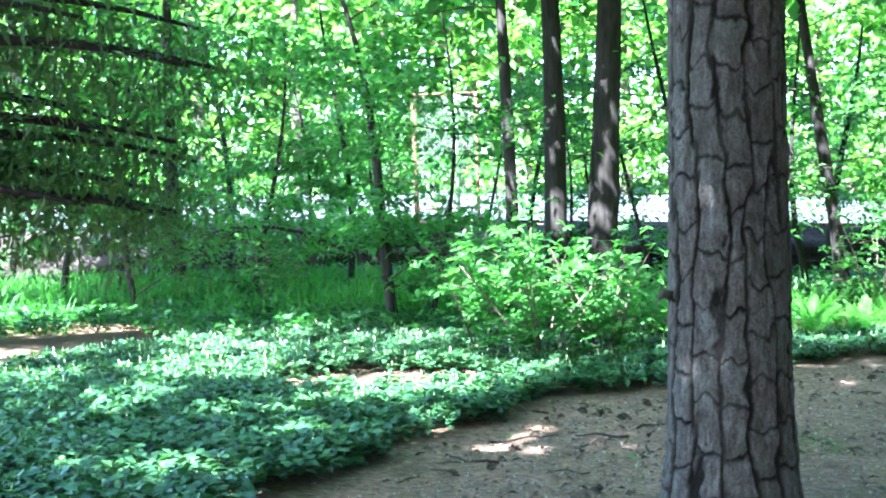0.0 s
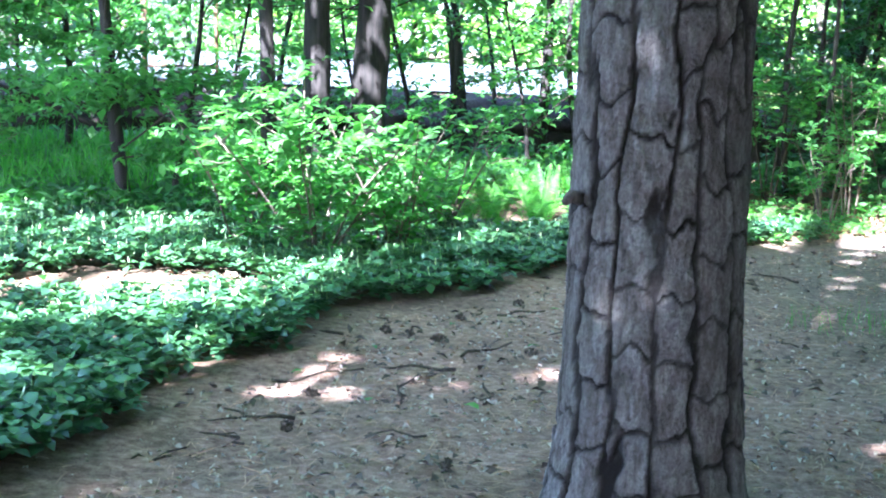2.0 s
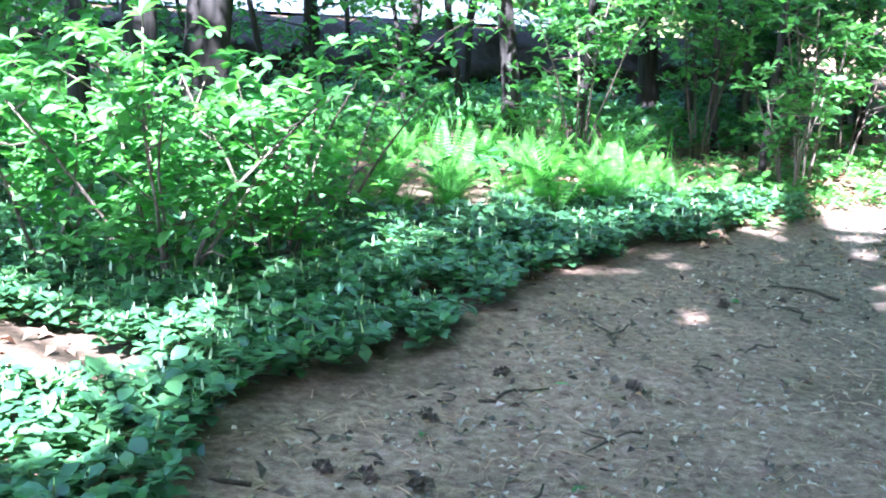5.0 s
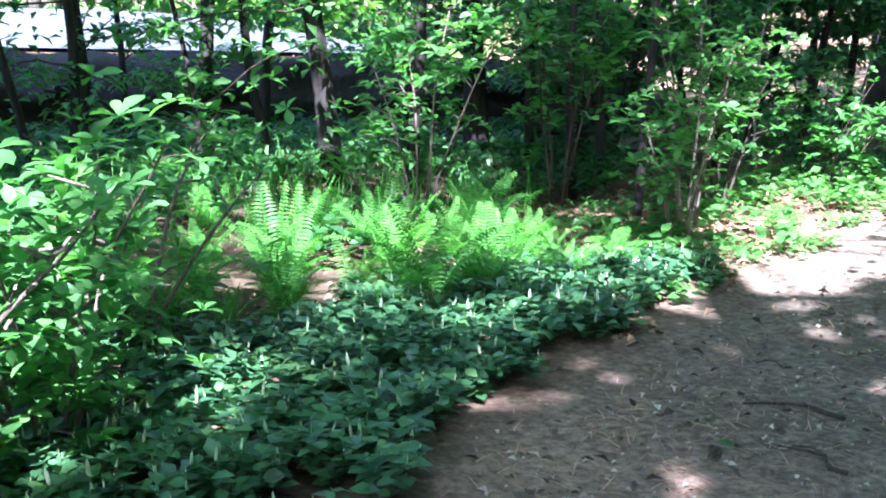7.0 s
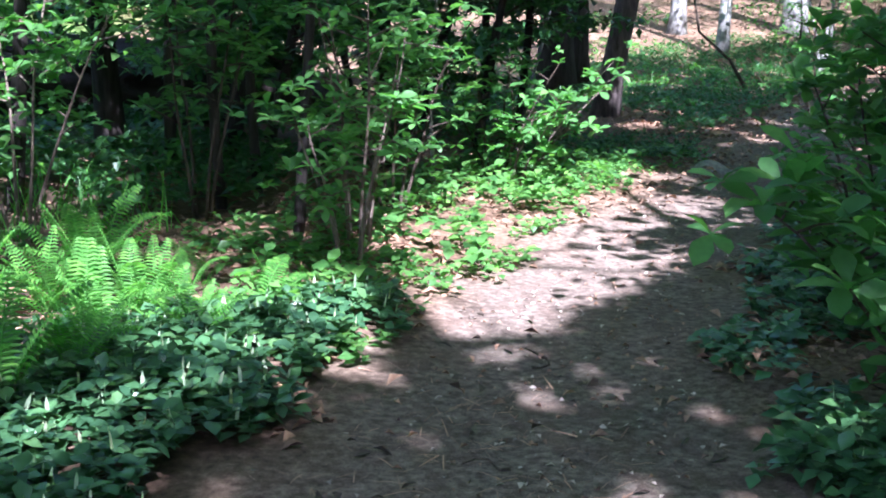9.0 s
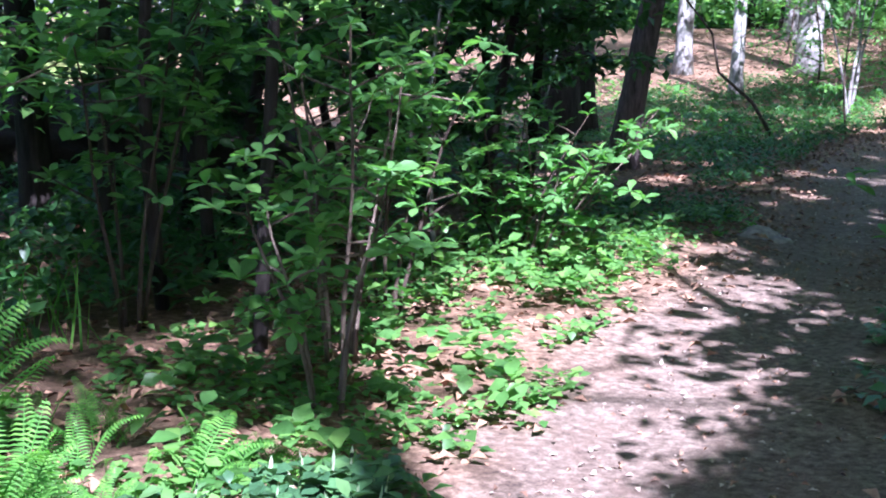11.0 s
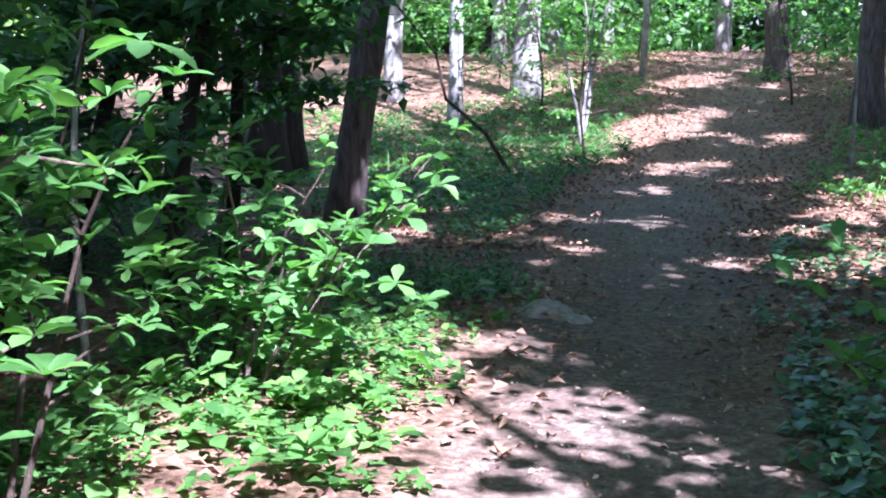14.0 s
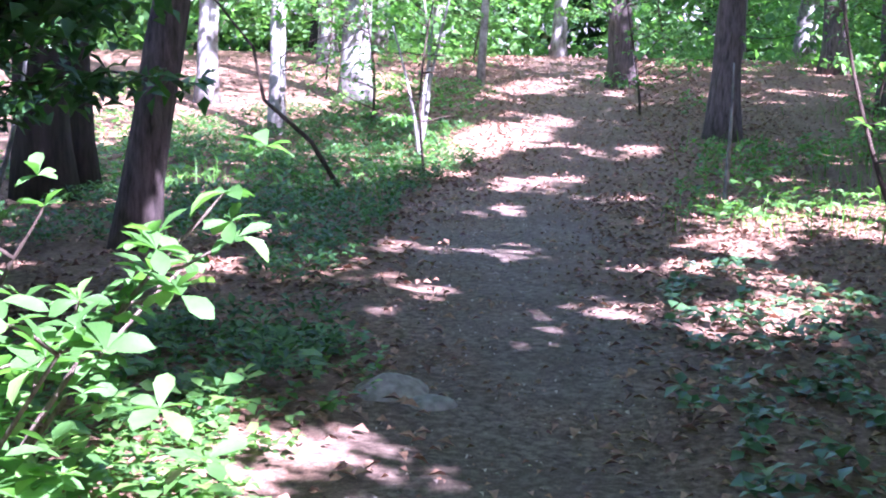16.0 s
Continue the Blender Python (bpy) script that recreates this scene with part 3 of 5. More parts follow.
# ---- the big pine beside the path ----
def pine_tree(x, y, r0):
    """Old pine: deep plated bark on the lower trunk, plain upper trunk, whorled limbs, needle crown."""
    th = empty("pine_tree", x, y, "old pine with thick grey-brown plated bark beside the path", "tree")
    nz, na = 350, 300
    zz = np.linspace(-0.15, 3.0, nz)
    aa = np.linspace(0, 2 * np.pi, na, endpoint=False)
    Zt, At = np.meshgrid(zz, aa, indexing="ij")
    ca, sa = np.cos(At), np.sin(At)
    # bark plates: wavering upright furrows, cracked across at uneven heights
    cols, rise = 13, 0.21
    cw = 2 * np.pi / cols
    wa_ = At + 0.34 * (vnoise(ca * 3 + 5, Zt * 3.2 + sa * 3, 1.0, 22) - 0.5) + 0.15 * (vnoise(ca * 7, Zt * 9 + sa * 7, 1.0, 27) - 0.5) + 0.05 * (vnoise(ca * 24, Zt * 40 + sa * 24, 1.0, 29) - 0.5)
    wz_ = Zt + 0.08 * (vnoise(ca * 6, Zt * 8 + sa * 6, 1.0, 21) - 0.5) + 0.012 * (vnoise(ca * 20, Zt * 30 + sa * 20, 1.0, 26) - 0.5)
    col = np.mod(np.floor(wa_ / cw), cols)
    fx = wa_ / cw - np.floor(wa_ / cw)
    dv = np.minimum(fx, 1 - fx) * cw * r0
    hs = lambda a_, b_: np.mod(np.sin(a_ * 12.9 + b_ * 78.2) * 43758.5, 1.0)
    zr = wz_ / rise + hs(col, col * 0 + 3.0) * 5
    row = np.floor(zr)
    fz = zr - row
    dh = np.where(fz < 0.5, fz + 0.9 * (hs(col, row) < 0.1), 1 - fz + 0.9 * (hs(col, row + 1) < 0.1)) * rise
    cid = hs(col + 0.5, row)
    deep = 0.55 + 0.45 * sstep(0.3, 0.6, vnoise(ca * 4 + 9, Zt * 5 + sa * 4, 1.0, 28))
    furrow = np.maximum(deep * (1 - sstep(0.004, 0.016, dv)), 0.9 * deep * (1 - sstep(0.002, 0.010, dh)))
    plate = 1 - furrow
    # finer flakes on the plates
    fc, fr = 40, 0.055
    fw = 2 * np.pi / fc
    ci, ri = np.floor(wa_ / fw), np.floor(wz_ / fr)
    e1, e2, fid = np.full(Zt.shape, 9.0), np.full(Zt.shape, 9.0), np.zeros(Zt.shape)
    for dc in (-1, 0, 1):
        for dr in (-1, 0, 1):
            c, rw = ci + dc, ri + dr
            cm = np.mod(c, fc)
            h1 = np.sin(cm * 21.3 + rw * 47.7) * 43758.5
            h2 = np.sin(cm * 17.1 + rw * 91.3) * 24634.6
            h1, h2 = h1 - np.floor(h1), h2 - np.floor(h2)
            d = np.hypot((wa_ - (c + h1) * fw) / fw, (wz_ - (rw + h2) * fr) / fr)
            near = d < e1
            e2 = np.where(near, e1, np.minimum(e2, d))
            fid = np.where(near, h1, fid)
            e1 = np.where(near, d, e1)
    flake = sstep(0.0, 0.12, e2 - e1)
    flare = 0.20 * np.exp(-np.maximum(Zt, 0) / 0.16) * (0.75 + 0.5 * vnoise(np.cos(At) * 1.6 + 3, np.sin(At) * 1.6, 1.0, 23)) + 0.06 * np.exp(-np.maximum(Zt, 0) / 0.7)
    base = r0 * (1.0 - 0.035 * Zt) * (1 + flare)
    rad = base - 0.017 * (1 - plate) + 0.008 * (cid - 0.5) * plate + 0.007 * (fid - 0.5) * plate - 0.003 * (1 - flake) + 0.006 * (vnoise(np.cos(At) * 9, Zt * 30 + np.sin(At) * 9, 1.0, 24) - 0.5)
    lean = np.array([0.012, 0.0])
    v = np.stack([rad * np.cos(At) + lean[0] * Zt, rad * np.sin(At) + lean[1] * Zt, Zt], -1).reshape(-1, 3)
    i, j = np.meshgrid(np.arange(nz - 1), np.arange(na), indexing="ij")
    q = lambda a_, b_: a_ * na + b_ % na
    f = np.concatenate([np.stack([q(i, j), q(i, j + 1), q(i + 1, j + 1)], -1).reshape(-1, 3), np.stack([q(i, j), q(i + 1, j + 1), q(i + 1, j)], -1).reshape(-1, 3)])
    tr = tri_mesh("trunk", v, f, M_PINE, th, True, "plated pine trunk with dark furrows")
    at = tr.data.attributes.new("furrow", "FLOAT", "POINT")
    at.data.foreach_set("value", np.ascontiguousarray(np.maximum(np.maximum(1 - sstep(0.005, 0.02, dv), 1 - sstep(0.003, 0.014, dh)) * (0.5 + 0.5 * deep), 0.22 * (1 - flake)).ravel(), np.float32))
    at = tr.data.attributes.new("plate", "FLOAT", "POINT")
    at.data.foreach_set("value", np.ascontiguousarray((0.6 * cid + 0.4 * fid).ravel(), np.float32))
    up = np.stack([0.012 * np.linspace(2.95, 17, 14), 0 * np.linspace(2.95, 17, 14), np.linspace(2.95, 17, 14)], -1)
    v, f = tube(up, np.linspace(r0 * 0.9, 0.06, 14), 16, 0.05, 3)
    tri_mesh("upper_trunk", v, f, M_PINE, th, True)
    # dead knot stub
    v, f = tube([(-r0 * 0.93, -0.05, 1.02), (-r0 * 1.07, -0.07, 1.03), (-r0 * 1.15, -0.075, 1.01)], [0.026, 0.02, 0.012], 8, 0.35)
    tri_mesh("knot", v, f, M_OAK, tr, True, "short broken knot stub")
    r = np.random.default_rng(31)
    pts = []
    for k in range(34):
        z = r.uniform(7.5, 16.5)
        a, ln = r.uniform(0, 6.28), (18 - z) * r.uniform(0.3, 0.5)
        u = np.linspace(0, 1, 5)[:, None]
        qd = np.array([0.012 * z, 0, z]) + u * ln * np.array([math.cos(a), math.sin(a), 0.12]) - np.array([0, 0, 0.2]) * u ** 2
        v, f = tube(qd, np.linspace(0.06, 0.015, 5), 6)
        tri_mesh("limb", v, f, M_PINE, th, True)
        pts.append(qd[0] + (qd[-1] - qd[0]) * r.uniform(0.25, 1.05, 110)[:, None] + r.normal(0, 0.32, (110, 3)))
    p = np.concatenate(pts)
    p = p[shade_keep(p + np.array(th.location))]
    v, f = scatter((np.array([(-0.02, 0, 0), (0.02, 0, 0), (0.03, 0.5, 0.05), (-0.03, 0.5, 0.05), (0, 1, 0)], float), np.array([(0, 1, 2), (0, 2, 3), (3, 2, 4)])),
                   np.repeat(p, 5, 0), loose(len(p) * 5, 0.9, -0.3), 0.42)
    tri_mesh("crown", v, f, M_LEAF_YEW, th)
    return th


def pine_bark_material():
    """Plated bark: flaky plates of differing grey and brown, black in the furrows."""
    nt = M_PINE.node_tree
    nt.nodes.clear()
    pos = node(nt, "ShaderNodeTexCoord").outputs["Object"]
    fur = node(nt, "ShaderNodeAttribute", attribute_name="furrow").outputs["Fac"]
    pl = node(nt, "ShaderNodeAttribute", attribute_name="plate").outputs["Fac"]
    mp = node(nt, "ShaderNodeMapping", {"Vector": pos, "Scale": (1, 1, 0.28)})
    a = node(nt, "ShaderNodeTexNoise", {"Vector": mp.outputs[0], "Scale": 26.0, "Detail": 8.0, "Roughness": 0.7}).outputs[0]
    b = node(nt, "ShaderNodeTexNoise", {"Vector": pos, "Scale": 70.0, "Detail": 7.0, "Roughness": 0.65}).outputs[0]
    c = node(nt, "ShaderNodeTexNoise", {"Vector": pos, "Scale": 3.0, "Detail": 4.0}).outputs[0]
    col = ramp(nt, a, [(0.34, (0.078, 0.065, 0.06)), (0.5, (0.145, 0.126, 0.119)), (0.66, (0.235, 0.216, 0.211))])
    col = mixc(nt, 0.5, col, ramp(nt, pl, [(0.1, (0.6, 0.5, 0.45)), (0.5, (1.0, 0.9, 0.84)), (0.9, (1.25, 1.25, 1.28))]), "MULTIPLY")
    col = mixc(nt, 0.5, col, ramp(nt, b, [(0.36, (0.4, 0.38, 0.38)), (0.6, (1.2, 1.2, 1.22))]), "MULTIPLY")
    col = mixc(nt, ramp(nt, c, [(0.5, (0, 0, 0)), (0.75, (0.35, 0.35, 0.35))]), col, (0.15, 0.16, 0.135))
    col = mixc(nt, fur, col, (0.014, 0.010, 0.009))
    h = node(nt, "ShaderNodeMath", {0: a, 1: b}, operation="ADD")
    bump = node(nt, "ShaderNodeBump", {"Strength": 1.0, "Distance": 0.022, "Height": h.outputs[0]})
    p = node(nt, "ShaderNodeBsdfPrincipled", {"Base Color": col, "Roughness": 0.9, "Normal": bump.outputs[0]})
    p.inputs["Specular IOR Level"].default_value = 0.2
    finish(nt, p.outputs[0])


pine_bark_material()
pine_tree(1.25, 5.735, 0.276)

# ---- trees ----
tree("tree", 0.78, 14.6, 0.085, 9, "slender dark-barked tree among the bushes", lean=(-0.004, 0), bend=0.08, crown=(5, 9, 3), leaves=3500, size=0.28, seed=2, low=160)
tree("tree", 1.30, 15.4, 0.15, 12, "dark rough-barked tree standing behind the flowering bush", lean=(-0.03, 0), crown=(4.5, 11, 3), leaves=4500, size=0.3, seed=3, low=120)
tree("tree", 1.85, 15.6, 0.20, 13, "thick dark tree with deeply furrowed bark", lean=(-0.02, 0), crown=(5, 12, 3), leaves=4500, size=0.3, seed=4, low=120)
tree("oak_tree", 14.4, 18.0, 0.15, 11, "leaning dark oak with rough bark at the path's bend", M_OAK, lean=(0.075, -0.17), bend=0.05, crown=(5, 11, 3), leaves=2200, size=0.18, seed=5)
tree("tree", 16.4, 20.4, 0.26, 13, "massive dark tree in deep shade", lean=(0.0, 0.0), crown=(4, 12, 3.5), leaves=2600, size=0.18, seed=6)
tree("tree", 17.2, 20.6, 0.16, 12, "dark tree growing close to a thicker one", lean=(0.03, -0.05), crown=(5, 12, 3), leaves=2000, size=0.18, seed=7)
HILL = [(24.2, 23.6, 0.17, 0.02), (22.0, 21.1, 0.11, 0.0), (25.4, 21.6, 0.24, -0.02), (29.5, 18.25, 0.24, 0.0), (24.7, 15.6, 0.22, 0.0), (37, 16.0, 0.24, 0.0), (33.6, 15.0, 0.26, 0.01),
        (28.3, 13.6, 0.24, 0.0), (28.2, 20.5, 0.07, 0.02), (33, 26, 0.2, 0.0), (30, 24.5, 0.16, 0.03), (36, 21.5, 0.16, 0.0), (40, 18, 0.2, 0.0), (41, 23, 0.22, 0.0), (38, 27, 0.2, 0.0)]
for i, (x, y, r0, ln) in enumerate(HILL):
    pale = i not in (3, 4, 6, 7)
    tree("tree", x, y, r0, 11 + (i * 7) % 4, "pale grey-barked tree rising from the leafy slope" if pale else "brown-barked tree on the leafy slope", M_GREY if pale else M_OAK,
         lean=(ln, -ln), crown=(3.6, 11, 3.2), leaves=2200, size=0.18, seed=40 + i, group="trees on the slope", low=900, low_size=0.13)

for i, (x, y, r0, ln) in enumerate([(3.68, 18.6, 0.07, -0.01), (5.2, 16.7, 0.09, -0.05), (7.6, 18.2, 0.12, 0.0), (-3.6, 17.2, 0.09, 0.02), (-6.5, 15.4, 0.1, 0.0)]):
    tree("tree", x, y, r0, 9.5, "thin dark-barked tree on the ditch side", lean=(ln, 0), crown=(5, 9.5, 3.2), leaves=4500, size=0.3, limbs=6, seed=60 + i, group="trees by the ditch", low=640, low_size=0.12)
# understorey along the foot of the bank and in the ditch
SAPS = [(-0.54, 13.0, 3.6, 0.065, 900, (-0.24, 0.0)), (-0.2, 13.2, 3.2, 0.03, 260, (0.03, 0)), (3.24, 17.65, 4.2, 0.05, 260, (0.0, 0)), (2.7, 16.6, 3.6, 0.035, 240, (-0.06, 0)), (4.52, 18.0, 4.0, 0.085, 300, (-0.09, 0)),
        (4.95, 17.4, 3.8, 0.05, 240, (-0.1, 0)), (5.5, 15.95, 3.4, 0.06, 380, (0.0, 0)), (6.4, 17.6, 4.2, 0.06, 420, (0.04, 0)), 
        (-2.4, 15.6, 3.4, 0.04, 600, (0.05, 0)), (-3.6, 14.8, 3.2, 0.045, 650, (-0.03, 0)), (-5.0, 16.5, 3.6, 0.05, 700, (0.02, 0)), (-1.3, 16.8, 3.8, 0.05, 650, (0.04, 0)), (-3.2, 18.5, 4.0, 0.06, 700, (0, 0)),
        (-6.4, 18.6, 4.2, 0.06, 800, (0, 0)), (6.0, 20.0, 4.0, 0.07, 400, (0, 0)), (1.2, 19.2, 4.0, 0.045, 240, (0.05, 0)), (4.4, 20.0, 3.8, 0.04, 220, (0.05, 0)), (-4.6, 20.0, 4.0, 0.05, 600, (0, 0))]
for i, (x, y, h, r0, n, lean) in enumerate(SAPS):
    sapling(x, y, h, r0, int(n * (2.2 if n < 400 else 3.0)), 0.12, "young leafy tree with thin dark trunk on the ditch side", lean=lean, reach=1.3 if n < 400 else 1.9, seed=100 + i, group="young trees by the ditch")

for i, (x, y, h) in enumerate([(2.4, 18.8, 3.2), (0.4, 17.0, 3.0), (-0.9, 19.0, 3.4), (3.9, 16.4, 2.6), (-2.0, 17.8, 3.2), (1.6, 17.4, 2.8), (-4.2, 16.2, 3.0), (-6.0, 14.2, 3.0)]):
    sapling(x, y, h, 0.03, 900, 0.13, "understorey sapling with layered light green sprays", lean=(0.06 * math.sin(i), 0), reach=2.1, seed=270 + i, group="young trees by the ditch")
r_side = np.random.default_rng(91)
for i in range(13):
    x = -9.5 + i * 0.95
    sapling(x, 21.7 + r_side.uniform(-0.2, 0.3), r_side.uniform(0.9, 1.9), 0.018, 520, 0.12, "leafy roadside bush on top of the bank", "bush", lean=(0.05, 0), reach=1.2, seed=250 + i, group="roadside bushes")
# long low limb of the crooked sapling
arch = bpy.data.objects["sapling"]
u = np.linspace(0, 1, 10)
q = np.stack([-0.2 - 1.75 * u, 0.1 * np.sin(4 * u), 0.72 + 0.42 * np.sin(2.2 * u)], -1)
tri_mesh("limb", *tube(q, np.linspace(0.028, 0.008, 10), 6, 0.1), M_BARK, arch, True)
p = q[rng.integers(3, 10, 380)] + rng.normal(0, 0.16, (380, 3)) + np.array([0, 0, 0.12])
tri_mesh("foliage", *scatter(SMALL, p, loose(380, 0.45), 0.11 * rng.uniform(0.6, 1.2, 380)), M_LEAF_TREE, arch)

# dark thicket left of the bend
THICK = [(7.2, 15.6), (8.0, 16.6), (9.2, 16.4), (8.6, 17.8), (10.0, 17.6), (10.6, 16.6), (11.4, 18.2), (9.6, 19.2), (11.8, 19.6), (12.8, 18.6), (13.4, 20.4), (10.8, 20.6), (6.6, 15.2), (7.4, 17.0), (14.6, 21.6), (12.4, 22.0), (8.6, 21.0), (12.0, 17.3)]
for i, (x, y) in enumerate(THICK):
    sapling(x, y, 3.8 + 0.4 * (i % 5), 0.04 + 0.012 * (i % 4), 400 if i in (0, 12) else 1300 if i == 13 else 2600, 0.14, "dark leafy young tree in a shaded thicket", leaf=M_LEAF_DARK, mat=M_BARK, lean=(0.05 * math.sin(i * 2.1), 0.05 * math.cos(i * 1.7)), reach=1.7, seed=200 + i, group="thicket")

# hazy woods beyond the slope and trees beyond the road
r_far = np.random.default_rng(77)
for i in range(40):
    u, w = r_far.uniform(39, 60), r_far.uniform(-26, 26)
    x, y = 0.927 * u - 0.375 * w, 0.375 * u + 0.927 * w
    tree("tree", x, y, r_far.uniform(0.14, 0.26), 12, "distant woodland tree with leafy low branches", M_BARK if i % 3 else M_GREY, crown=(0.1, 8, 4.8), leaves=3000, size=0.34, limbs=4, seed=300 + i, seg=8, group="distant woods")
for i in range(26):
    u, w = r_far.uniform(60, 78), -34 + i * 2.6 + r_far.uniform(-1, 1)
    x, y = 0.927 * u - 0.375 * w, 0.375 * u + 0.927 * w
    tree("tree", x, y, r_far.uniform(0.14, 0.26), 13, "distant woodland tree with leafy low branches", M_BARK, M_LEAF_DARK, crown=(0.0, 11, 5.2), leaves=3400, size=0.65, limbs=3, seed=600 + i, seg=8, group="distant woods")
for i in range(24):
    x, y = -26 + i * 2.7 + r_far.uniform(-1, 1), r_far.uniform(35, 44)
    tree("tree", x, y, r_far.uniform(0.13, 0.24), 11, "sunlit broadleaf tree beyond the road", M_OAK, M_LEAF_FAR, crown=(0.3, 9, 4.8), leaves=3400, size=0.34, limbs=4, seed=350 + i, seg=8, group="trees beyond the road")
for i in range(22):
    x, y = -28 + i * 3.1 + r_far.uniform(-1, 1), r_far.uniform(46, 54)
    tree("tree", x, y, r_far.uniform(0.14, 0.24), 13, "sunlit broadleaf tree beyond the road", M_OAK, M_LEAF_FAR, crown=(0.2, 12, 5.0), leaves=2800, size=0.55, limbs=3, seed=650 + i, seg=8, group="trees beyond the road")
# canopy trees that stand out of view and shade the walk
CANOPY = [(-2.7, 2.9), (3.7, 2.4), (0.8, -3.2), (-5, 2), (-6, 8), (6.5, 2), (9, 6), (12, 8), (16, 9), (20, 9.5), (24, 9), (-3.5, -4), (3, -5), (9, 0), (14, 4), (19, 5), (28, 8), (6.8, 7.2), (33, 10), (2.5, -1.5), (10.5, 9.6), (14, 11), (22, 12.2)]
for i, (x, y) in enumerate(CANOPY):
    tree("tree", x, y, 0.2 + 0.02 * (i % 4), 13, "tall broadleaf tree shading the path", M_OAK, crown=(5.5, 12.5, 5.0), leaves=7500, size=0.34, limbs=8, seed=400 + i, seg=10, group="canopy trees")


# unseen trees, added to block sky light from behind the start
SKY_BLOCKERS = [(-9, -5), (-5.5, -9), (-1.5, -10), (2.5, -9.5), (6.5, -8.5), (10.5, -6), (14.5, -3), (18, -0.5), (22, 2), (13, 2.5), (9.5, 2.8), (26, 4)]
for i, (x, y) in enumerate(SKY_BLOCKERS):
    tree("tree", x, y, 0.18 + 0.02 * (i % 3), 10, "unseen leafy tree added to block sky light behind the path", M_BARK, M_LEAF_DARK, crown=(0.3, 8.5, 4.2), leaves=3200, size=0.5, limbs=4, seed=480 + i, seg=8, group="woods behind the path")


def overhang(x, y, spots, label, seed):
    """A tree out of view whose low limbs hold small leaves over the path; spots: where their shadows fall."""
    th = tree("tree", x, y, 0.17, 9, label, M_OAK, crown=(6, 9, 2.5), leaves=900, size=0.3, limbs=5, seed=seed, group="canopy trees")
    r = np.random.default_rng(seed)
    o = np.array(th.location)
    for sx, sy, rx, ry, n, h in spots:
        base_z = float(height(sx, sy))
        mid = np.array([sx, sy, base_z]) + TO_SUN * (h / TO_SUN.z) - o
        p0 = np.array([0, 0, h - 1.0])
        u = np.linspace(0, 1, 6)[:, None]
        q = p0 + (mid - p0) * u + np.array([0, 0, 0.3]) * np.sin(u * 3.1)
        tri_mesh("limb", *tube(q, np.linspace(0.05, 0.012, 6), 6), M_OAK, th, True)
        hz = h + r.normal(0, 0.35, n)
        g = np.stack([sx + rx * r.normal(0, 0.55, n), sy + ry * r.normal(0, 0.55, n), base_z + 0 * hz], -1)
        g = np.concatenate([g + 0.12 * r.normal(0, 1, (n, 3)) * (1, 1, 0) for _ in range(3)])
        g = g[vnoise(g[:, 0], g[:, 1], 3.2, 51) * 0.6 + vnoise(g[:, 0], g[:, 1], 7.0, 52) * 0.4 > 0.44]
        hz = h + r.normal(0, 0.35, len(g))
        p = g + np.array(TO_SUN)[None] * (hz / TO_SUN.z)[:, None] - o
        tri_mesh("foliage", *scatter(SMALL_ROUND, p, loose(len(p), 0.4), 0.12 * r.uniform(0.6, 1.3, len(p))), M_LEAF_TREE, th)
    return th


overhang(6.2, 8.4, [(8.1, 12.75, 1.2, 0.42, 75, 3.6), (9.8, 13.35, 1.3, 0.7, 85, 3.8), (7.4, 12.2, 0.8, 0.3, 30, 3.4)], "broadleaf tree whose low limbs dapple the path", 470)
overhang(9.6, 9.9, [(10.9, 14.1, 0.9, 0.5, 45, 4.0), (15.2, 13.9, 1.6, 0.6, 60, 4.2)], "broadleaf tree whose low limbs dapple the path", 471)


# ---- evergreen beside the start ----
def evergreen(x, y):
    th = empty("yew_tree", x, y, "dark evergreen with drooping browned sprays", "tree")
    r = np.random.default_rng(5)
    line = wander(2.8, 12, (0, 0), 0.1, 3)
    line[0, 2] = -0.1
    v, f = tube(line, np.linspace(0.13, 0.04, 12), 12, 0.1)
    tri_mesh("trunk", v, f, M_BARK, th, True)
    pts = []
    for k in range(26):
        z = r.uniform(1.35, 2.35) if k < 20 else r.uniform(1.9, 2.6)
        a = r.uniform(-0.3, 1.2) if k < 20 else r.uniform(0, 6.28)
        ln = r.uniform(0.8, 1.35)
        u = np.linspace(0, 1, 7)[:, None]
        q = np.array([0, 0, z]) + u * ln * np.array([math.cos(a), math.sin(a), 0.25]) - np.array([0, 0, 0.55]) * u ** 2 * ln * 0.5
        v, f = tube(q, np.linspace(0.03, 0.006, 7), 5)
        tri_mesh("branch", v, f, M_BARK, th, True)
        k_ = r.uniform(0.25, 1.05, 620)[:, None]
        b = np.stack([np.interp(k_[:, 0], u[:, 0], q[:, c]) for c in range(3)], -1)
        pts.append(b + r.normal(0, 1, (620, 3)) * np.array([0.11, 0.11, 0.09]) - np.array([0, 0, 0.06]))
    p = np.concatenate(pts)
    v, f = scatter(small_leaf(0.28, 0.03), p, loose(len(p), 0.6, 0.5), 0.045 * r.uniform(0.6, 1.4, len(p)))
    tri_mesh("foliage", v, f, M_LEAF_YEW, th)


evergreen(-1.95, 3.8)


# ---- shrubs with large whorled leaves ----
LEAF_MESHES = []
for i in range(4):
    me = bpy.data.meshes.new("leaf")
    fill(me, *round_leaf(0.5 + 0.06 * (i % 2), 0.04 + 0.04 * i, 0.0 + 0.07 * i), M_LEAF_BIG)
    LEAF_MESHES.append(me)


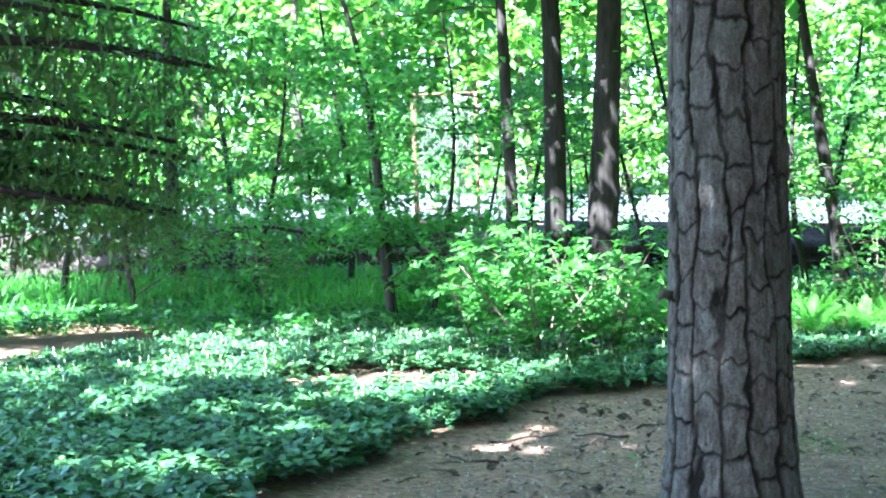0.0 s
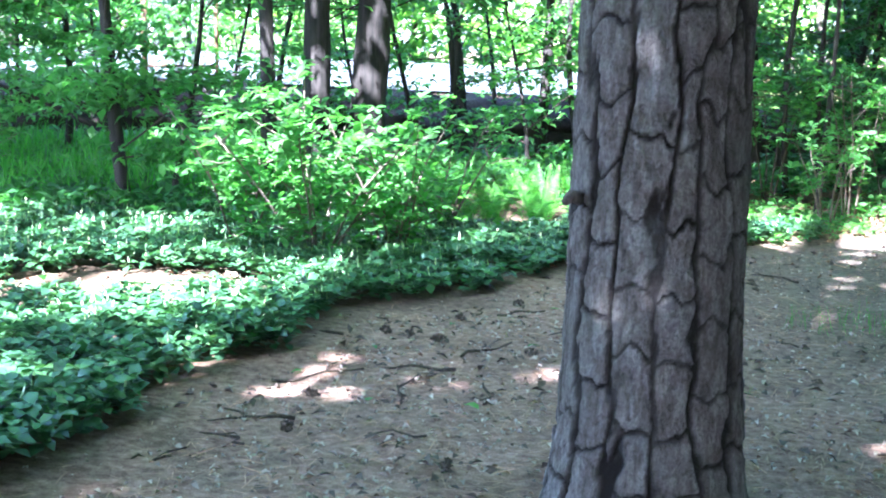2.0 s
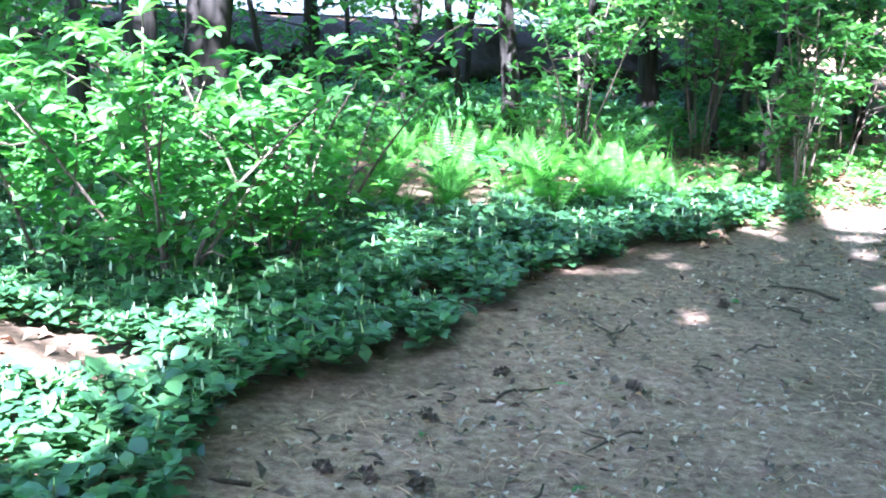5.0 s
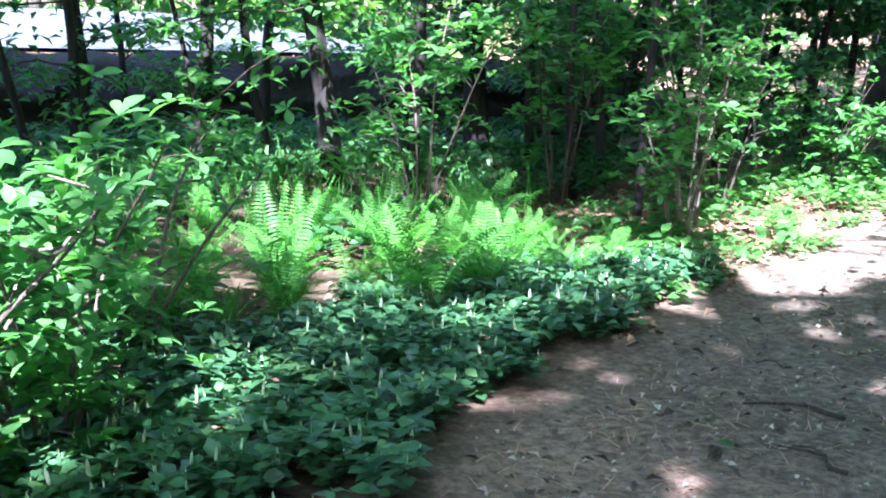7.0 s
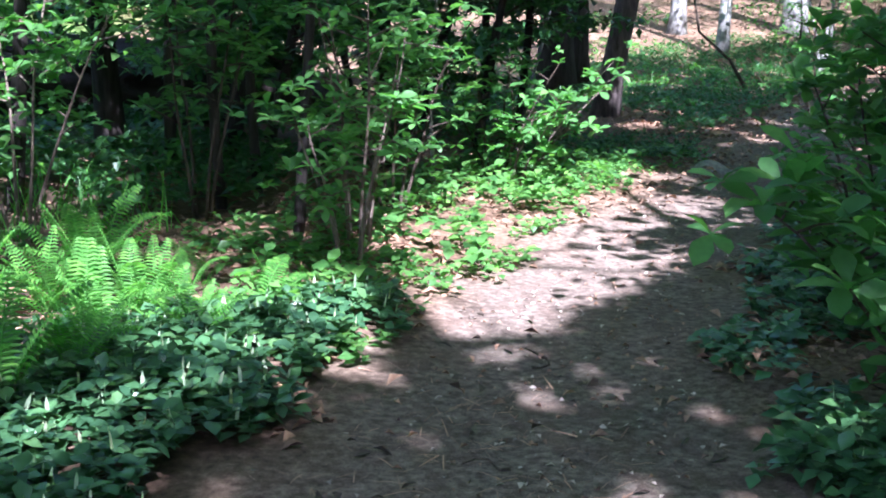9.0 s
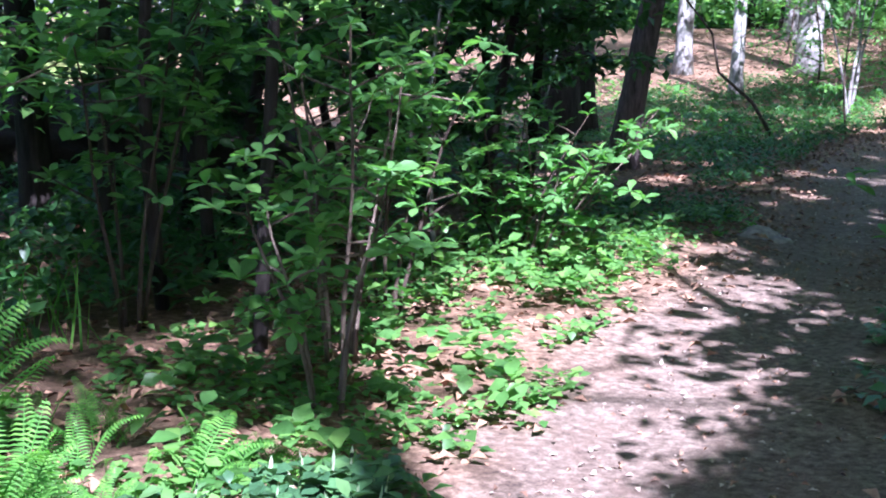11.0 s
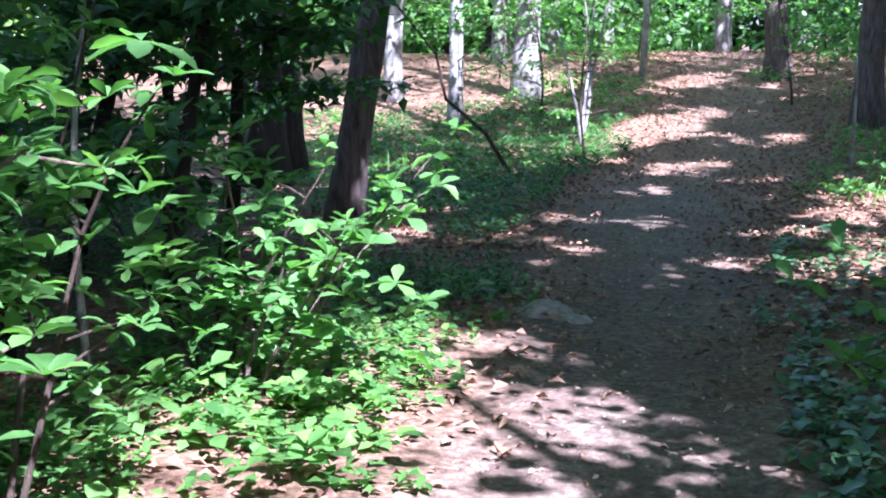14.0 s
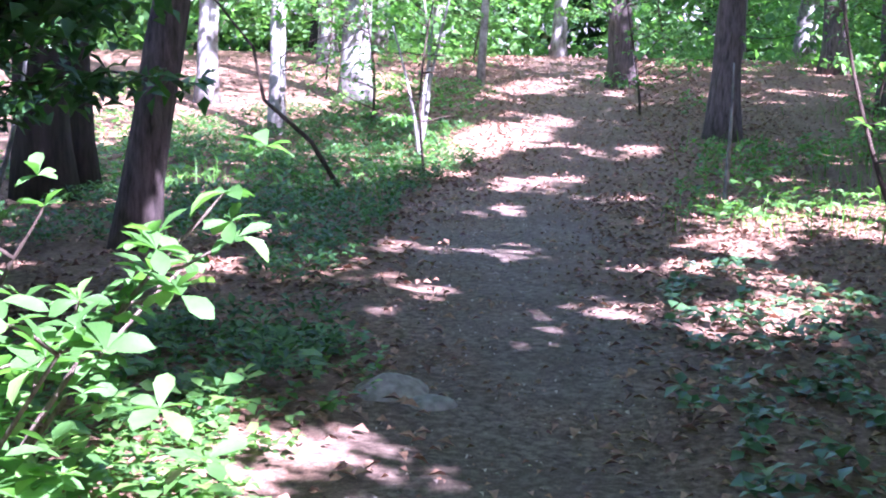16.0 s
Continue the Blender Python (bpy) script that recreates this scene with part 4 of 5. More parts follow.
def shrub(x, y, stems, h, spread, label, n_parts=150, n_rest=200, size=0.11, mat=M_STEM, seed=1, lean=(0, 0), leaf=M_LEAF_BUSH, low=0.3, category="shrub"):
    """Stems with side twigs that end in whorls of leaves; the first whorls have every leaf as a part, the rest are one foliage mesh."""
    r = np.random.default_rng(seed)
    th = empty("shrub", x, y, label, category)
    tips, stem_obs = [], []
    for k in range(stems):
        a = 6.28 * k / stems + r.uniform(-0.5, 0.5)
        out = spread * r.uniform(0.35, 1.0)
        hh = h * r.uniform(0.65, 1.05)
        t = np.linspace(0, 1, 8)[:, None]
        q = np.array([0.06 * math.cos(a), 0.06 * math.sin(a), -0.08]) + np.array([math.cos(a) * out + lean[0], math.sin(a) * out + lean[1], 0]) * t ** 1.4 + np.array([0, 0, hh + 0.08]) * t
        q += 0.025 * np.sin(t * 7 + r.uniform(0, 6, 3)) * t
        parts = [tube(q, np.linspace(0.013, 0.004, 8), 6, 0.1)]
        tips.append((*q[-1], k))
        for b in range(5):
            s = r.uniform(low, 0.95)
            p0 = np.array([np.interp(s, t[:, 0], q[:, c]) for c in range(3)])
            a2, ln = r.uniform(0, 6.28), r.uniform(0.12, 0.42) * max(0.6, h * 0.6)
            e = p0 + ln * np.array([math.cos(a2), math.sin(a2), r.uniform(0.05, 0.7)])
            m = (p0 + e) / 2 + r.normal(0, 0.02, 3)
            parts.append(tube([p0, m, e], [0.006, 0.005, 0.003], 5))
            tips += [(*e, k), (*m, k)] if b % 2 else [(*e, k)]
        v, f = join(parts)
        stem_obs.append(tri_mesh("stem", v, f, mat, th, True))
    tips = np.array(tips)
    r.shuffle(tips)
    done, rest = 0, []
    per = 6
    for i, e4 in enumerate(np.concatenate([tips] * 8)):
        e, on = e4[:3], stem_obs[int(e4[3])]
        if i >= len(tips):
            e = e + r.normal(0, 0.11, 3)
        if e[2] < 0.12:
            continue
        yaw0, s0 = r.uniform(0, 6.28), size * r.uniform(0.75, 1.2)
        for k in range(per):
            yaw = yaw0 + k * 6.28 / per + r.normal(0, 0.25)
            pitch = r.normal(0.15, 0.35)
            s = s0 * r.uniform(0.6, 1.15)
            if done < n_parts:
                ob = new("leaf", LEAF_MESHES[int(r.integers(4))])
                ob.parent = on
                ob.matrix_basis = Matrix.LocRotScale(Vector(e), Euler((pitch, r.normal(0, 0.3), yaw)), (s, s, s))
                done += 1
            else:
                rest.append((*e, yaw, pitch, r.normal(0, 0.3), s))
        if len(rest) >= n_rest:
            break
    if rest:
        q = np.array(rest)
        v, f = scatter(round_leaf(), q[:, :3], turns(q[:, 3], q[:, 4], q[:, 5]), q[:, 6])
        tri_mesh("foliage", v, f, leaf, th)
    return th


shrub(0.75, 10.55, 9, 1.25, 0.75, "bright green shrub with whorled leaves and tan stems", 290, 1500, 0.095, seed=1, low=0.15)
shrub(1.35, 10.95, 6, 1.05, 0.6, "leafy shrub with pale thin stems beside the ground cover", 150, 900, 0.095, seed=2, low=0.15)
shrub(0.3, 10.9, 5, 1.0, 0.6, "leafy green shrub among the ground cover", 0, 800, 0.095, seed=3, low=0.15)
shrub(1.9, 11.9, 5, 0.9, 0.7, "low green shrub behind the ground cover", 0, 800, 0.09, seed=4, low=0.15)
shrub(6.05, 13.3, 4, 1.0, 0.4, "broad-leaved shrub with bare pale stems at the path side", 150, 200, 0.095, seed=5, low=0.45)
shrub(6.6, 13.85, 5, 1.5, 0.5, "tall broad-leaved shrub with pale stems at the path side", 220, 500, 0.095, seed=6, low=0.4)
shrub(7.4, 14.4, 5, 1.7, 0.6, "tall dark-leaved shrub in half shade", 160, 700, 0.095, seed=7, low=0.35, mat=M_STEM_DARK)
shrub(9.3, 14.95, 6, 1.0, 0.42, "shrub reaching sunlit leafy twigs over the path", 240, 300, 0.105, seed=8, lean=(0.05, -0.38), low=0.45)
shrub(9.3, 15.2, 4, 1.2, 0.6, "broad-leaved shrub at the thicket's edge", 80, 400, 0.095, seed=9, mat=M_STEM_DARK)
shrub(5.0, 14.9, 4, 1.6, 0.7, "shrub with sunlit broad leaves above the ferns", 120, 420, 0.11, seed=10, low=0.5)
shrub(6.2, 14.9, 4, 1.7, 0.6, "broad-leaved shrub on thin grey stems", 60, 600, 0.11, seed=11, low=0.45, mat=M_STEM_DARK)
shrub(8.95, 11.74, 7, 1.05, 0.4, "green shrub arching sunlit leaves over the path's edge", 240, 480, 0.095, seed=12, lean=(-0.1, 0.2), low=0.2)
shrub(5.95, 9.95, 7, 1.0, 0.6, "large dense shrub with wide dark green leaves", 240, 700, 0.15, seed=13, lean=(-0.15, 0.1), low=0.1, mat=M_STEM_DARK)
shrub(7.3, 10.9, 6, 1.4, 0.5, "dense dark shrub beside the path", 140, 1100, 0.13, seed=14, low=0.1, mat=M_STEM_DARK)
shrub(6.85, 10.2, 6, 1.9, 0.6, "tall dense dark shrub beside the path", 0, 1400, 0.14, seed=15, low=0.1, mat=M_STEM_DARK)
shrub(-2.0, 14.6, 4, 0.9, 0.35, "bright yellow-green bush in the tall grass", 0, 260, 0.12, seed=16, leaf=M_WEED)
# long pale stems leaning out of the thicket
for i, (x, y, h, lean) in enumerate([(8.5, 15.1, 2.2, (0.28, 0.1)), (14.0, 19.0, 3.4, (0.12, -0.1))]):
    sapling(x, y, h, 0.02, 0, 0, "thin pale bare stem leaning from the thicket", "bare_stem", mat=M_GREY, lean=lean, seed=500 + i)
sapling(18.6, 14.5, 1.35, 0.026, 0, 0, "thin pale upright sapling stem by the path", "bare_stem", mat=M_GREY, seed=510, bend=0.1)
sapling(6.42, 14.2, 3.8, 0.036, 0, 0, "dark bare upright sapling trunk among the shrubs", "bare_stem", mat=M_BARK, seed=511, bend=0.15)
for i, dx in enumerate((-0.25, -0.05, 0.12, 0.3)):
    sapling(21.0 + dx, 18.45 + 0.1 * i, 1.6 + 0.3 * i, 0.03, 60, 0.1, "thin pale stem of a sapling clump at the slope's foot", mat=M_GREY, lean=(0.1 * dx, -0.35 * (i - 1.5) * 0.5), seed=520 + i, group="sapling clump", reach=0.7)
sapling(19.6, 17.9, 2.6, 0.018, 80, 0.09, "crooked dark sapling beside the path", mat=M_STEM_DARK, lean=(0.05, 0.05), seed=530, reach=0.8)
for i, (x, y) in enumerate([(23.5, 13.6), (22, 12.6), (20.6, 12.0), (25.5, 12.4), (19.4, 11.2), (26.5, 17.2), (31.5, 21.9), (27.5, 23.2), (23.3, 20.3), (33.5, 22.6), (35.5, 18.8), (31.2, 13.6), (34, 12)]):
    sapling(x, y, 2.0 + 0.3 * (i % 4), 0.022, 420, 0.11, "leafy young tree on the slope", mat=M_STEM_DARK, seed=540 + i, reach=1.4, group="young trees on the slope")


sapling(17.2, 12.9, 2.8, 0.022, 90, 0.1, "thin dark sapling leaning over the litter", mat=M_STEM_DARK, lean=(-0.08, 0.2), seed=560, reach=0.9)


def fallen_branch(points, r, label, name="branch"):
    v, f = tube(points, np.linspace(r, r * 0.35, len(points)), 7, 0.15)
    p0 = points[0]
    ob = tri_mesh(name, v - np.array(p0), f, M_STEM_DARK, None, True)
    ob.location = p0
    return tagged(ob, label, "branch")


z0 = gz(18.2, 18.2)
fallen_branch([(18.2, 18.2, z0 - 0.03), (18.0, 18.45, z0 + 0.5), (17.7, 18.8, z0 + 0.9), (17.75, 18.95, z0 + 1.4), (17.4, 19.3, z0 + 2.0)], 0.03, "thin dead forked branch stuck upright in the ground")


# ---- ferns ----
def frond_mesh(bend, n=21):
    parts = []
    t = np.linspace(0, 1, 9)
    zc = lambda s: 0.62 * s - bend * s ** 2.4
    yc = lambda s: 0.18 * s + 0.75 * bend * s ** 1.8
    parts.append(tube(np.stack([0 * t, yc(t), zc(t)], -1), np.linspace(0.006, 0.0015, 9), 4))
    for k in range(n):
        s = 0.14 + 0.86 * k / n
        ln = 0.092 * math.sin(math.pi * min(1, (s - 0.06) ** 0.62)) + 0.012
        w = 0.0095
        p = np.array([0, yc(s), zc(s)])
        up = np.array([0, 0.5 * bend + 0.2, 0.6 - bend])
        up /= np.linalg.norm(up)
        for sg in (-1, 1):
            out = np.array([sg, 0, 0]) * 0.95 + up * 0.3
            q = [p - up * w * 0.3, p + up * w * 0.45, p + out * ln * 0.5 + up * w * 0.5, p + out * ln * 0.5 - up * w * 0.42 - np.array([0, 0.008, 0]), p + out * ln - np.array([0, 0.0, 0.02])]
            parts.append((q, [(0, 3, 2), (0, 2, 1), (2, 3, 4)]))
    me = bpy.data.meshes.new("frond")
    return fill(me, *join(parts), M_FERN)


FRONDS = [frond_mesh(b) for b in (0.06, 0.12, 0.2, 0.3)]


def fern(x, y, size, seed, n=8):
    r = np.random.default_rng(seed)
    th = empty("fern", x, y, "bright green lacy fern beside the path", "fern", "ferns")
    for k in range(n):
        ob = new("frond", FRONDS[int(r.integers(4))])
        ob.parent = th
        s = size * r.uniform(0.7, 1.15)
        ob.matrix_basis = Matrix.LocRotScale((r.normal(0, 0.03), r.normal(0, 0.03), -0.02), Euler((r.normal(-0.05, 0.15), r.normal(0, 0.15), k * 6.28 / n + r.normal(0, 0.3))), (s, s, s))
    return th


FERNS = [(2.5, 12.6), (2.95, 12.75), (3.3, 12.5), (3.7, 12.95), (3.9, 13.4), (4.3, 13.3), (4.6, 13.5), (4.55, 12.95), (4.95, 13.2), (3.2, 13.3), (2.7, 13.3), (4.1, 12.6), (4.9, 14.0), (5.3, 13.7),
         (5.15, 12.85), (5.45, 12.75), (5.2, 13.45), (2.1, 13.1), (2.2, 12.3), (5.0, 13.6), (3.5, 12.2), (3.0, 14.0), (4.3, 14.2), (3.65, 13.9), (1.7, 12.8), (2.6, 14.4), (3.4, 14.9), (2.45, 12.2), (2.8, 12.35), (3.15, 12.15), (3.55, 12.55), (3.85, 12.3), (4.25, 12.85), (2.0, 12.6), (4.45, 12.45), (4.75, 12.75), (3.05, 13.0), (1.5, 12.35)]
for i, (x, y) in enumerate(FERNS):
    fern(x, y, (0.76 if x < 4.95 and i < 27 else 0.52) + 0.16 * math.sin(i * 2.3), 600 + i, 13 + i % 4 if x < 4.95 else 6)


# ---- ground cover, weeds, grass, litter ----
def field(n, x0, x1, y0, y1, keep):
    x, y = rng.uniform(x0, x1, n), rng.uniform(y0, y1, n)
    k = keep(x, y, path_depth(x, y) + 0.35 * (vnoise(x, y, 1.6, 5) - 0.5) + 0.2 * (vnoise(x, y, 5.0, 6) - 0.5))
    return x[k], y[k], on_ground(x[k], y[k])


def stuff(name, v, f, mat, label, category):
    return tagged(tri_mesh(name, v, f, mat), label, category, kind="stuff")


def whorls(x, y, z, hgt, size, per, shape, tilt, mat, name, label):
    n = len(x)
    top = z + hgt * rng.uniform(0.5, 1.25, n)
    yaw = rng.uniform(0, 6.28, n)
    P, Yw, S = [], [], []
    for k in range(per):
        P.append(np.stack([x, y, top - 0.02 * (k % 3)], -1))
        Yw.append(yaw + k * 6.28 / per + rng.normal(0, 0.3, n))
        S.append(size * rng.uniform(0.6, 1.2, n))
    P, Yw, S = np.concatenate(P), np.concatenate(Yw), np.concatenate(S)
    v, f = scatter(shape, P, turns(Yw, rng.normal(tilt, 0.3, len(P)), rng.normal(0, 0.25, len(P))), S)
    return stuff(name, v, f, mat, label, "plants"), top


def cover_here(x, y, d):
    bare = ((x + 0.45) / 1.0) ** 2 + ((y - 9.4) / 0.6) ** 2 < 0.35 + 0.9 * vnoise(x, y, 5, 30)
    return (d < -0.02) & (y < 13.2 - 0.12 * np.abs(x)) & (x < 5.6) & (d > -2.4 + 1.15 * sstep(1.2, 2.4, x) - 2.2 * (x < 0.9)) & (x > -7.8) & (y > 4.5) & ~bare & (x < 2.5 + 0.3 * y) & (vnoise(x, y, 1.9, 31) > 0.05)


x, y, z = field(42000, -8, 5.7, 4.5, 13.3, cover_here)
near = path_depth(x, y) > -0.75
order = np.argsort(~near)
x, y, z = x[order], y[order], z[order]
cut = int(near.sum())
_, top_a = whorls(x[:cut], y[:cut], z[:cut], 0.12, 0.068, 7, ROUND, 0.15, M_COVER, "ground_cover", "dense glossy dark green evergreen ground cover edging the path")
_, top_b = whorls(x[cut:], y[cut:], z[cut:], 0.12, 0.068, 7, SMALL_ROUND, 0.15, M_COVER, "ground_cover", "carpet of glossy dark green evergreen ground cover")
top = np.concatenate([top_a, top_b])
k = rng.uniform(0, 1, len(x)) < (0.45 * sstep(7.5, 9.5, y + 0.2 * x) + 0.05) * (1 - 0.45 * sstep(1.0, 2.2, x))
v, f = scatter((np.array([(-0.12, 0, 0), (0.12, 0, 0), (0, 0.12, 0), (0.1, 0.03, 0.6), (-0.1, 0.03, 0.6), (0, 0.0, 1)], float), np.array([(0, 1, 3), (0, 3, 4), (4, 3, 5), (1, 2, 3), (2, 0, 4), (2, 4, 3)])),
               np.stack([x, y, top], -1)[k], turns(rng.uniform(0, 6.28, k.sum()), rng.normal(0, 0.15, k.sum()), rng.normal(0, 0.15, k.sum())), 0.058 * rng.uniform(0.5, 1.2, k.sum()))
stuff("flower_spikes", v, f, M_TIP, "pale upright flower spikes on the ground cover", "plants")
x, y, z = field(9500, 4.6, 12.5, 11.5, 16.5, lambda x, y, d: (d < 0.12) & (d > -1.7) & (y > 0.5 * x + 8.6) & (vnoise(x, y, 1.4, 32) * 0.4 + 0.6 * vnoise(x, y, 5, 43) > 0.475 + 0.3 * (rng.uniform(0, 1, len(x)) - 0.5)))
whorls(x, y, z, 0.07, 0.062, 4, SMALL_ROUND, 0.05, M_WEED, "weeds", "low bright green weeds at the path's edge")
x, y, z = field(700, 5.2, 11.5, 12.5, 16, lambda x, y, d: (d < -0.05) & (d > -1.4) & (y > 0.5 * x + 8.9) & (vnoise(x, y, 2.2, 46) > 0.4))
whorls(x, y, z, 0.17, 0.095, 5, ROUND, 0.1, M_WEED, "seedlings", "broad-leaved seedlings standing above the weeds and litter")
x, y, z = field(9000, 4.2, 15.5, 8, 14.2, lambda x, y, d: (d < 0.1) & (d > -2.2) & (y < 0.5 * x + 8.2) & (rng.uniform(0, 1, len(x)) < 1.0 - 0.75 * sstep(9, 12, x)) & (vnoise(x, y, 1.1, 33) > 0.40))
whorls(x, y, z, 0.08, 0.08, 5, SMALL_ROUND, 0.05, M_COVER, "weeds", "low dark green weeds in the shade")
x, y, z = field(14000, 10.5, 24, 15, 23, lambda x, y, d: (d < -0.1) & (d > -4.5) & (y > 0.42 * x + 9) & (rng.uniform(0, 1, len(x)) < sstep(10, 16, x) + 0.55) & (vnoise(x, y, 0.9, 34) > 0.36))
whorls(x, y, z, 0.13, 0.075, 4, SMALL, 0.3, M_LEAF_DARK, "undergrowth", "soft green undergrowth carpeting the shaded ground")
x, y, z = field(9000, 17, 40, 9, 26, lambda x, y, d: (d < -0.3) & (vnoise(x, y, 0.5, 35) > 0.55))
whorls(x, y, z, 0.16, 0.11, 4, SMALL, 0.3, M_WEED, "undergrowth", "patchy green undergrowth on the leafy slope")
x, y, z = field(12000, -8, 10, 12, 20.4, lambda x, y, d: (d < -1.9) & (vnoise(x, y, 0.8, 36) > 0.25))
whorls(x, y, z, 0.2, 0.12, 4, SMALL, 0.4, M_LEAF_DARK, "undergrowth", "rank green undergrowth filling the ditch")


def grass(name, n, x0, x1, y0, y1, keep, length, label, mat=M_GRASS, wide=0.011):
    x, y, z = field(n, x0, x1, y0, y1, keep)
    shape = (np.array([(-0.5, 0, 0), (0.5, 0, 0), (0.42, 0.12, 0.45), (-0.42, 0.12, 0.45), (0.25, 0.32, 0.8), (-0.25, 0.32, 0.8), (0, 0.6, 0.95)], float) * np.array([wide / 0.4, 1, 1]),
             np.array([(0, 1, 2), (0, 2, 3), (3, 2, 4), (3, 4, 5), (5, 4, 6)]))
    m = len(x)
    v, f = scatter(shape, np.stack([x, y, z - 0.01], -1), turns(rng.uniform(0, 6.28, m), rng.normal(0, 0.2, m), rng.normal(0, 0.15, m)), length * rng.uniform(0.55, 1.3, m))
    return stuff(name, v, f, mat, label, "grass")


grass("grass", 19000, -9, 1.8, 12.2, 18.5, lambda x, y, d: (y > 12.9 - 0.1 * x) & (vnoise(x, y, 0.9, 37) > 0.25), 0.42, "tall lush green grass in front of the bank")
grass("grass", 1600, 1.5, 6, 14.6, 19, lambda x, y, d: vnoise(x, y, 0.9, 38) > 0.35, 0.35, "long grass in the shaded ditch")
grass("grass", 500, 1.6, 2.3, 6.9, 7.9, lambda x, y, d: np.hypot(x - 1.95, y - 7.4) < 0.28 + 0.2 * vnoise(x, y, 5, 39), 0.10, "small tuft of fine grass on the path beside the pine", wide=0.006)
grass("grass", 700, 3.0, 4.3, 8.0, 9.2, lambda x, y, d: np.hypot(x - 3.65, (y - 8.6) * 1.6) < 0.45, 0.13, "sparse tuft of fine grass on the trodden ground", wide=0.006)
grass("grass", 9000, 17, 36, 8, 24, lambda x, y, d: (d < -0.2) & (vnoise(x, y, 0.4, 40) > 0.6), 0.3, "thin woodland grass on the slope")

x, y, z = field(120000, 4.0, 36, 10, 27, lambda x, y, d: ((d < 0.12 + 0.6 * rng.uniform(0, 1, len(x)) ** 2 * (x > 9)) | (rng.uniform(0, 1, len(x)) < 0.03 + 0.3 * sstep(16, 20, x))) & (rng.uniform(0, 1, len(x)) < np.where(d > -2.0, 0.75, 0.2) + 0.4 * ((x > 12.5) & (x < 19.5) & (y < 0.5 * x + 7) & (d > -2.6)))
                & ((vnoise(x, y, 1.3, 41) > 0.3) | (x > 12.3)))
m = len(x)
v, f = scatter(DEAD, np.stack([x, y, z + rng.uniform(-0.01, 0.02, m)], -1), turns(rng.uniform(0, 6.28, m), rng.normal(0.03, 0.22, m), rng.normal(0, 0.3, m)), 0.068 * rng.uniform(0.5, 1.3, m))
stuff("leaf_litter", v, f, M_LITTER, "curled brown dead leaves strewn over the forest floor", "leaf litter")
x, y, z = field(5000, -4, 6, 4.5, 16, lambda x, y, d: (d < -0.05) & (vnoise(x, y, 1.3, 42) > 0.5))
m = len(x)
v, f = scatter(DEAD, np.stack([x, y, z], -1), turns(rng.uniform(0, 6.28, m), rng.normal(0.05, 0.3, m), rng.normal(0, 0.4, m)), 0.07 * rng.uniform(0.5, 1.2, m))
stuff("leaf_litter", v, f, M_LITTER, "dead leaves lying among the ground cover", "leaf litter")
NEEDLE = (np.array([(-0.018, 0, 0), (0.018, 0, 0), (0.018, 0.5, 0.05), (-0.018, 0.5, 0.05), (0, 1, 0.0)], float), np.array([(0, 1, 2), (0, 2, 3), (3, 2, 4)]))
x, y, z = field(60000, -1.6, 7, 2.5, 13, lambda x, y, d: (d > -0.2) & (rng.uniform(0, 1, len(x)) < 1.1 - 0.2 * x))
m = len(x)
v, f = scatter(NEEDLE, np.stack([x, y, z - 0.02], -1), turns(rng.uniform(0, 6.28, m), rng.normal(0, 0.12, m), rng.normal(0, 0.3, m)), 0.11 * rng.uniform(0.5, 1.2, m))
stuff("pine_needles", v, f, M_NEEDLE, "dry fallen pine needles covering the path", "pine needles")
x, y, z = field(26000, -1.6, 26, 2.5, 20, lambda x, y, d: d > -0.1)
m = len(x)
v, f = scatter(small_leaf(0.6, 0.2), np.stack([x, y, z - 0.022], -1), turns(rng.uniform(0, 6.28, m), rng.normal(0, 0.25, m), rng.normal(0, 0.3, m)), 0.028 * rng.uniform(0.4, 1.3, m))
stuff("wood_chips", v, f, M_CHIP, "small pale chips and leaf crumbs on the path", "litter")
x, y, z = field(6000, -1.6, 4.2, 4.5, 11, lambda x, y, d: (d > -0.1) & (rng.uniform(0, 1, len(x)) < 1.2 - 0.28 * x))
m = len(x)
v, f = scatter(small_leaf(0.5, 0.3), np.stack([x, y, z - 0.018], -1), turns(rng.uniform(0, 6.28, m), rng.normal(0, 0.35, m), rng.normal(0, 0.4, m)), 0.034 * rng.uniform(0.4, 1.4, m))
stuff("wood_chips", v, f, M_CHIP, "pale dry leaf scraps among the pine needles", "litter")


x, y, z = field(26000, -1.6, 26, 2.5, 20, lambda x, y, d: d > -0.1)
m = len(x)
v, f = scatter(small_leaf(0.5, 0.3), np.stack([x, y, z - 0.022], -1), turns(rng.uniform(0, 6.28, m), rng.normal(0, 0.3, m), rng.normal(0, 0.4, m)), 0.032 * rng.uniform(0.3, 1.3, m))
stuff("leaf_crumbs", v, f, M_LITTER, "brown crumbled leaf bits trodden into the path", "litter")


x, y, z = field(6000, -1.6, 8, 4.5, 13, lambda x, y, d: (d > 0.0) & (rng.uniform(0, 1, len(x)) < 1.1 - 0.17 * x) & (vnoise(x, y, 1.1, 44) > 0.3))
m = len(x)
v, f = scatter(small_leaf(0.5, 0.15), np.stack([x, y, z - 0.02], -1), turns(rng.uniform(0, 6.28, m), rng.normal(0.1, 0.3, m), rng.normal(0, 0.4, m)), 0.055 * rng.uniform(0.4, 1.5, m))
stuff("bark_flakes", v, f, M_CONE, "dark flakes of fallen bark and cone scales on the path", "litter")


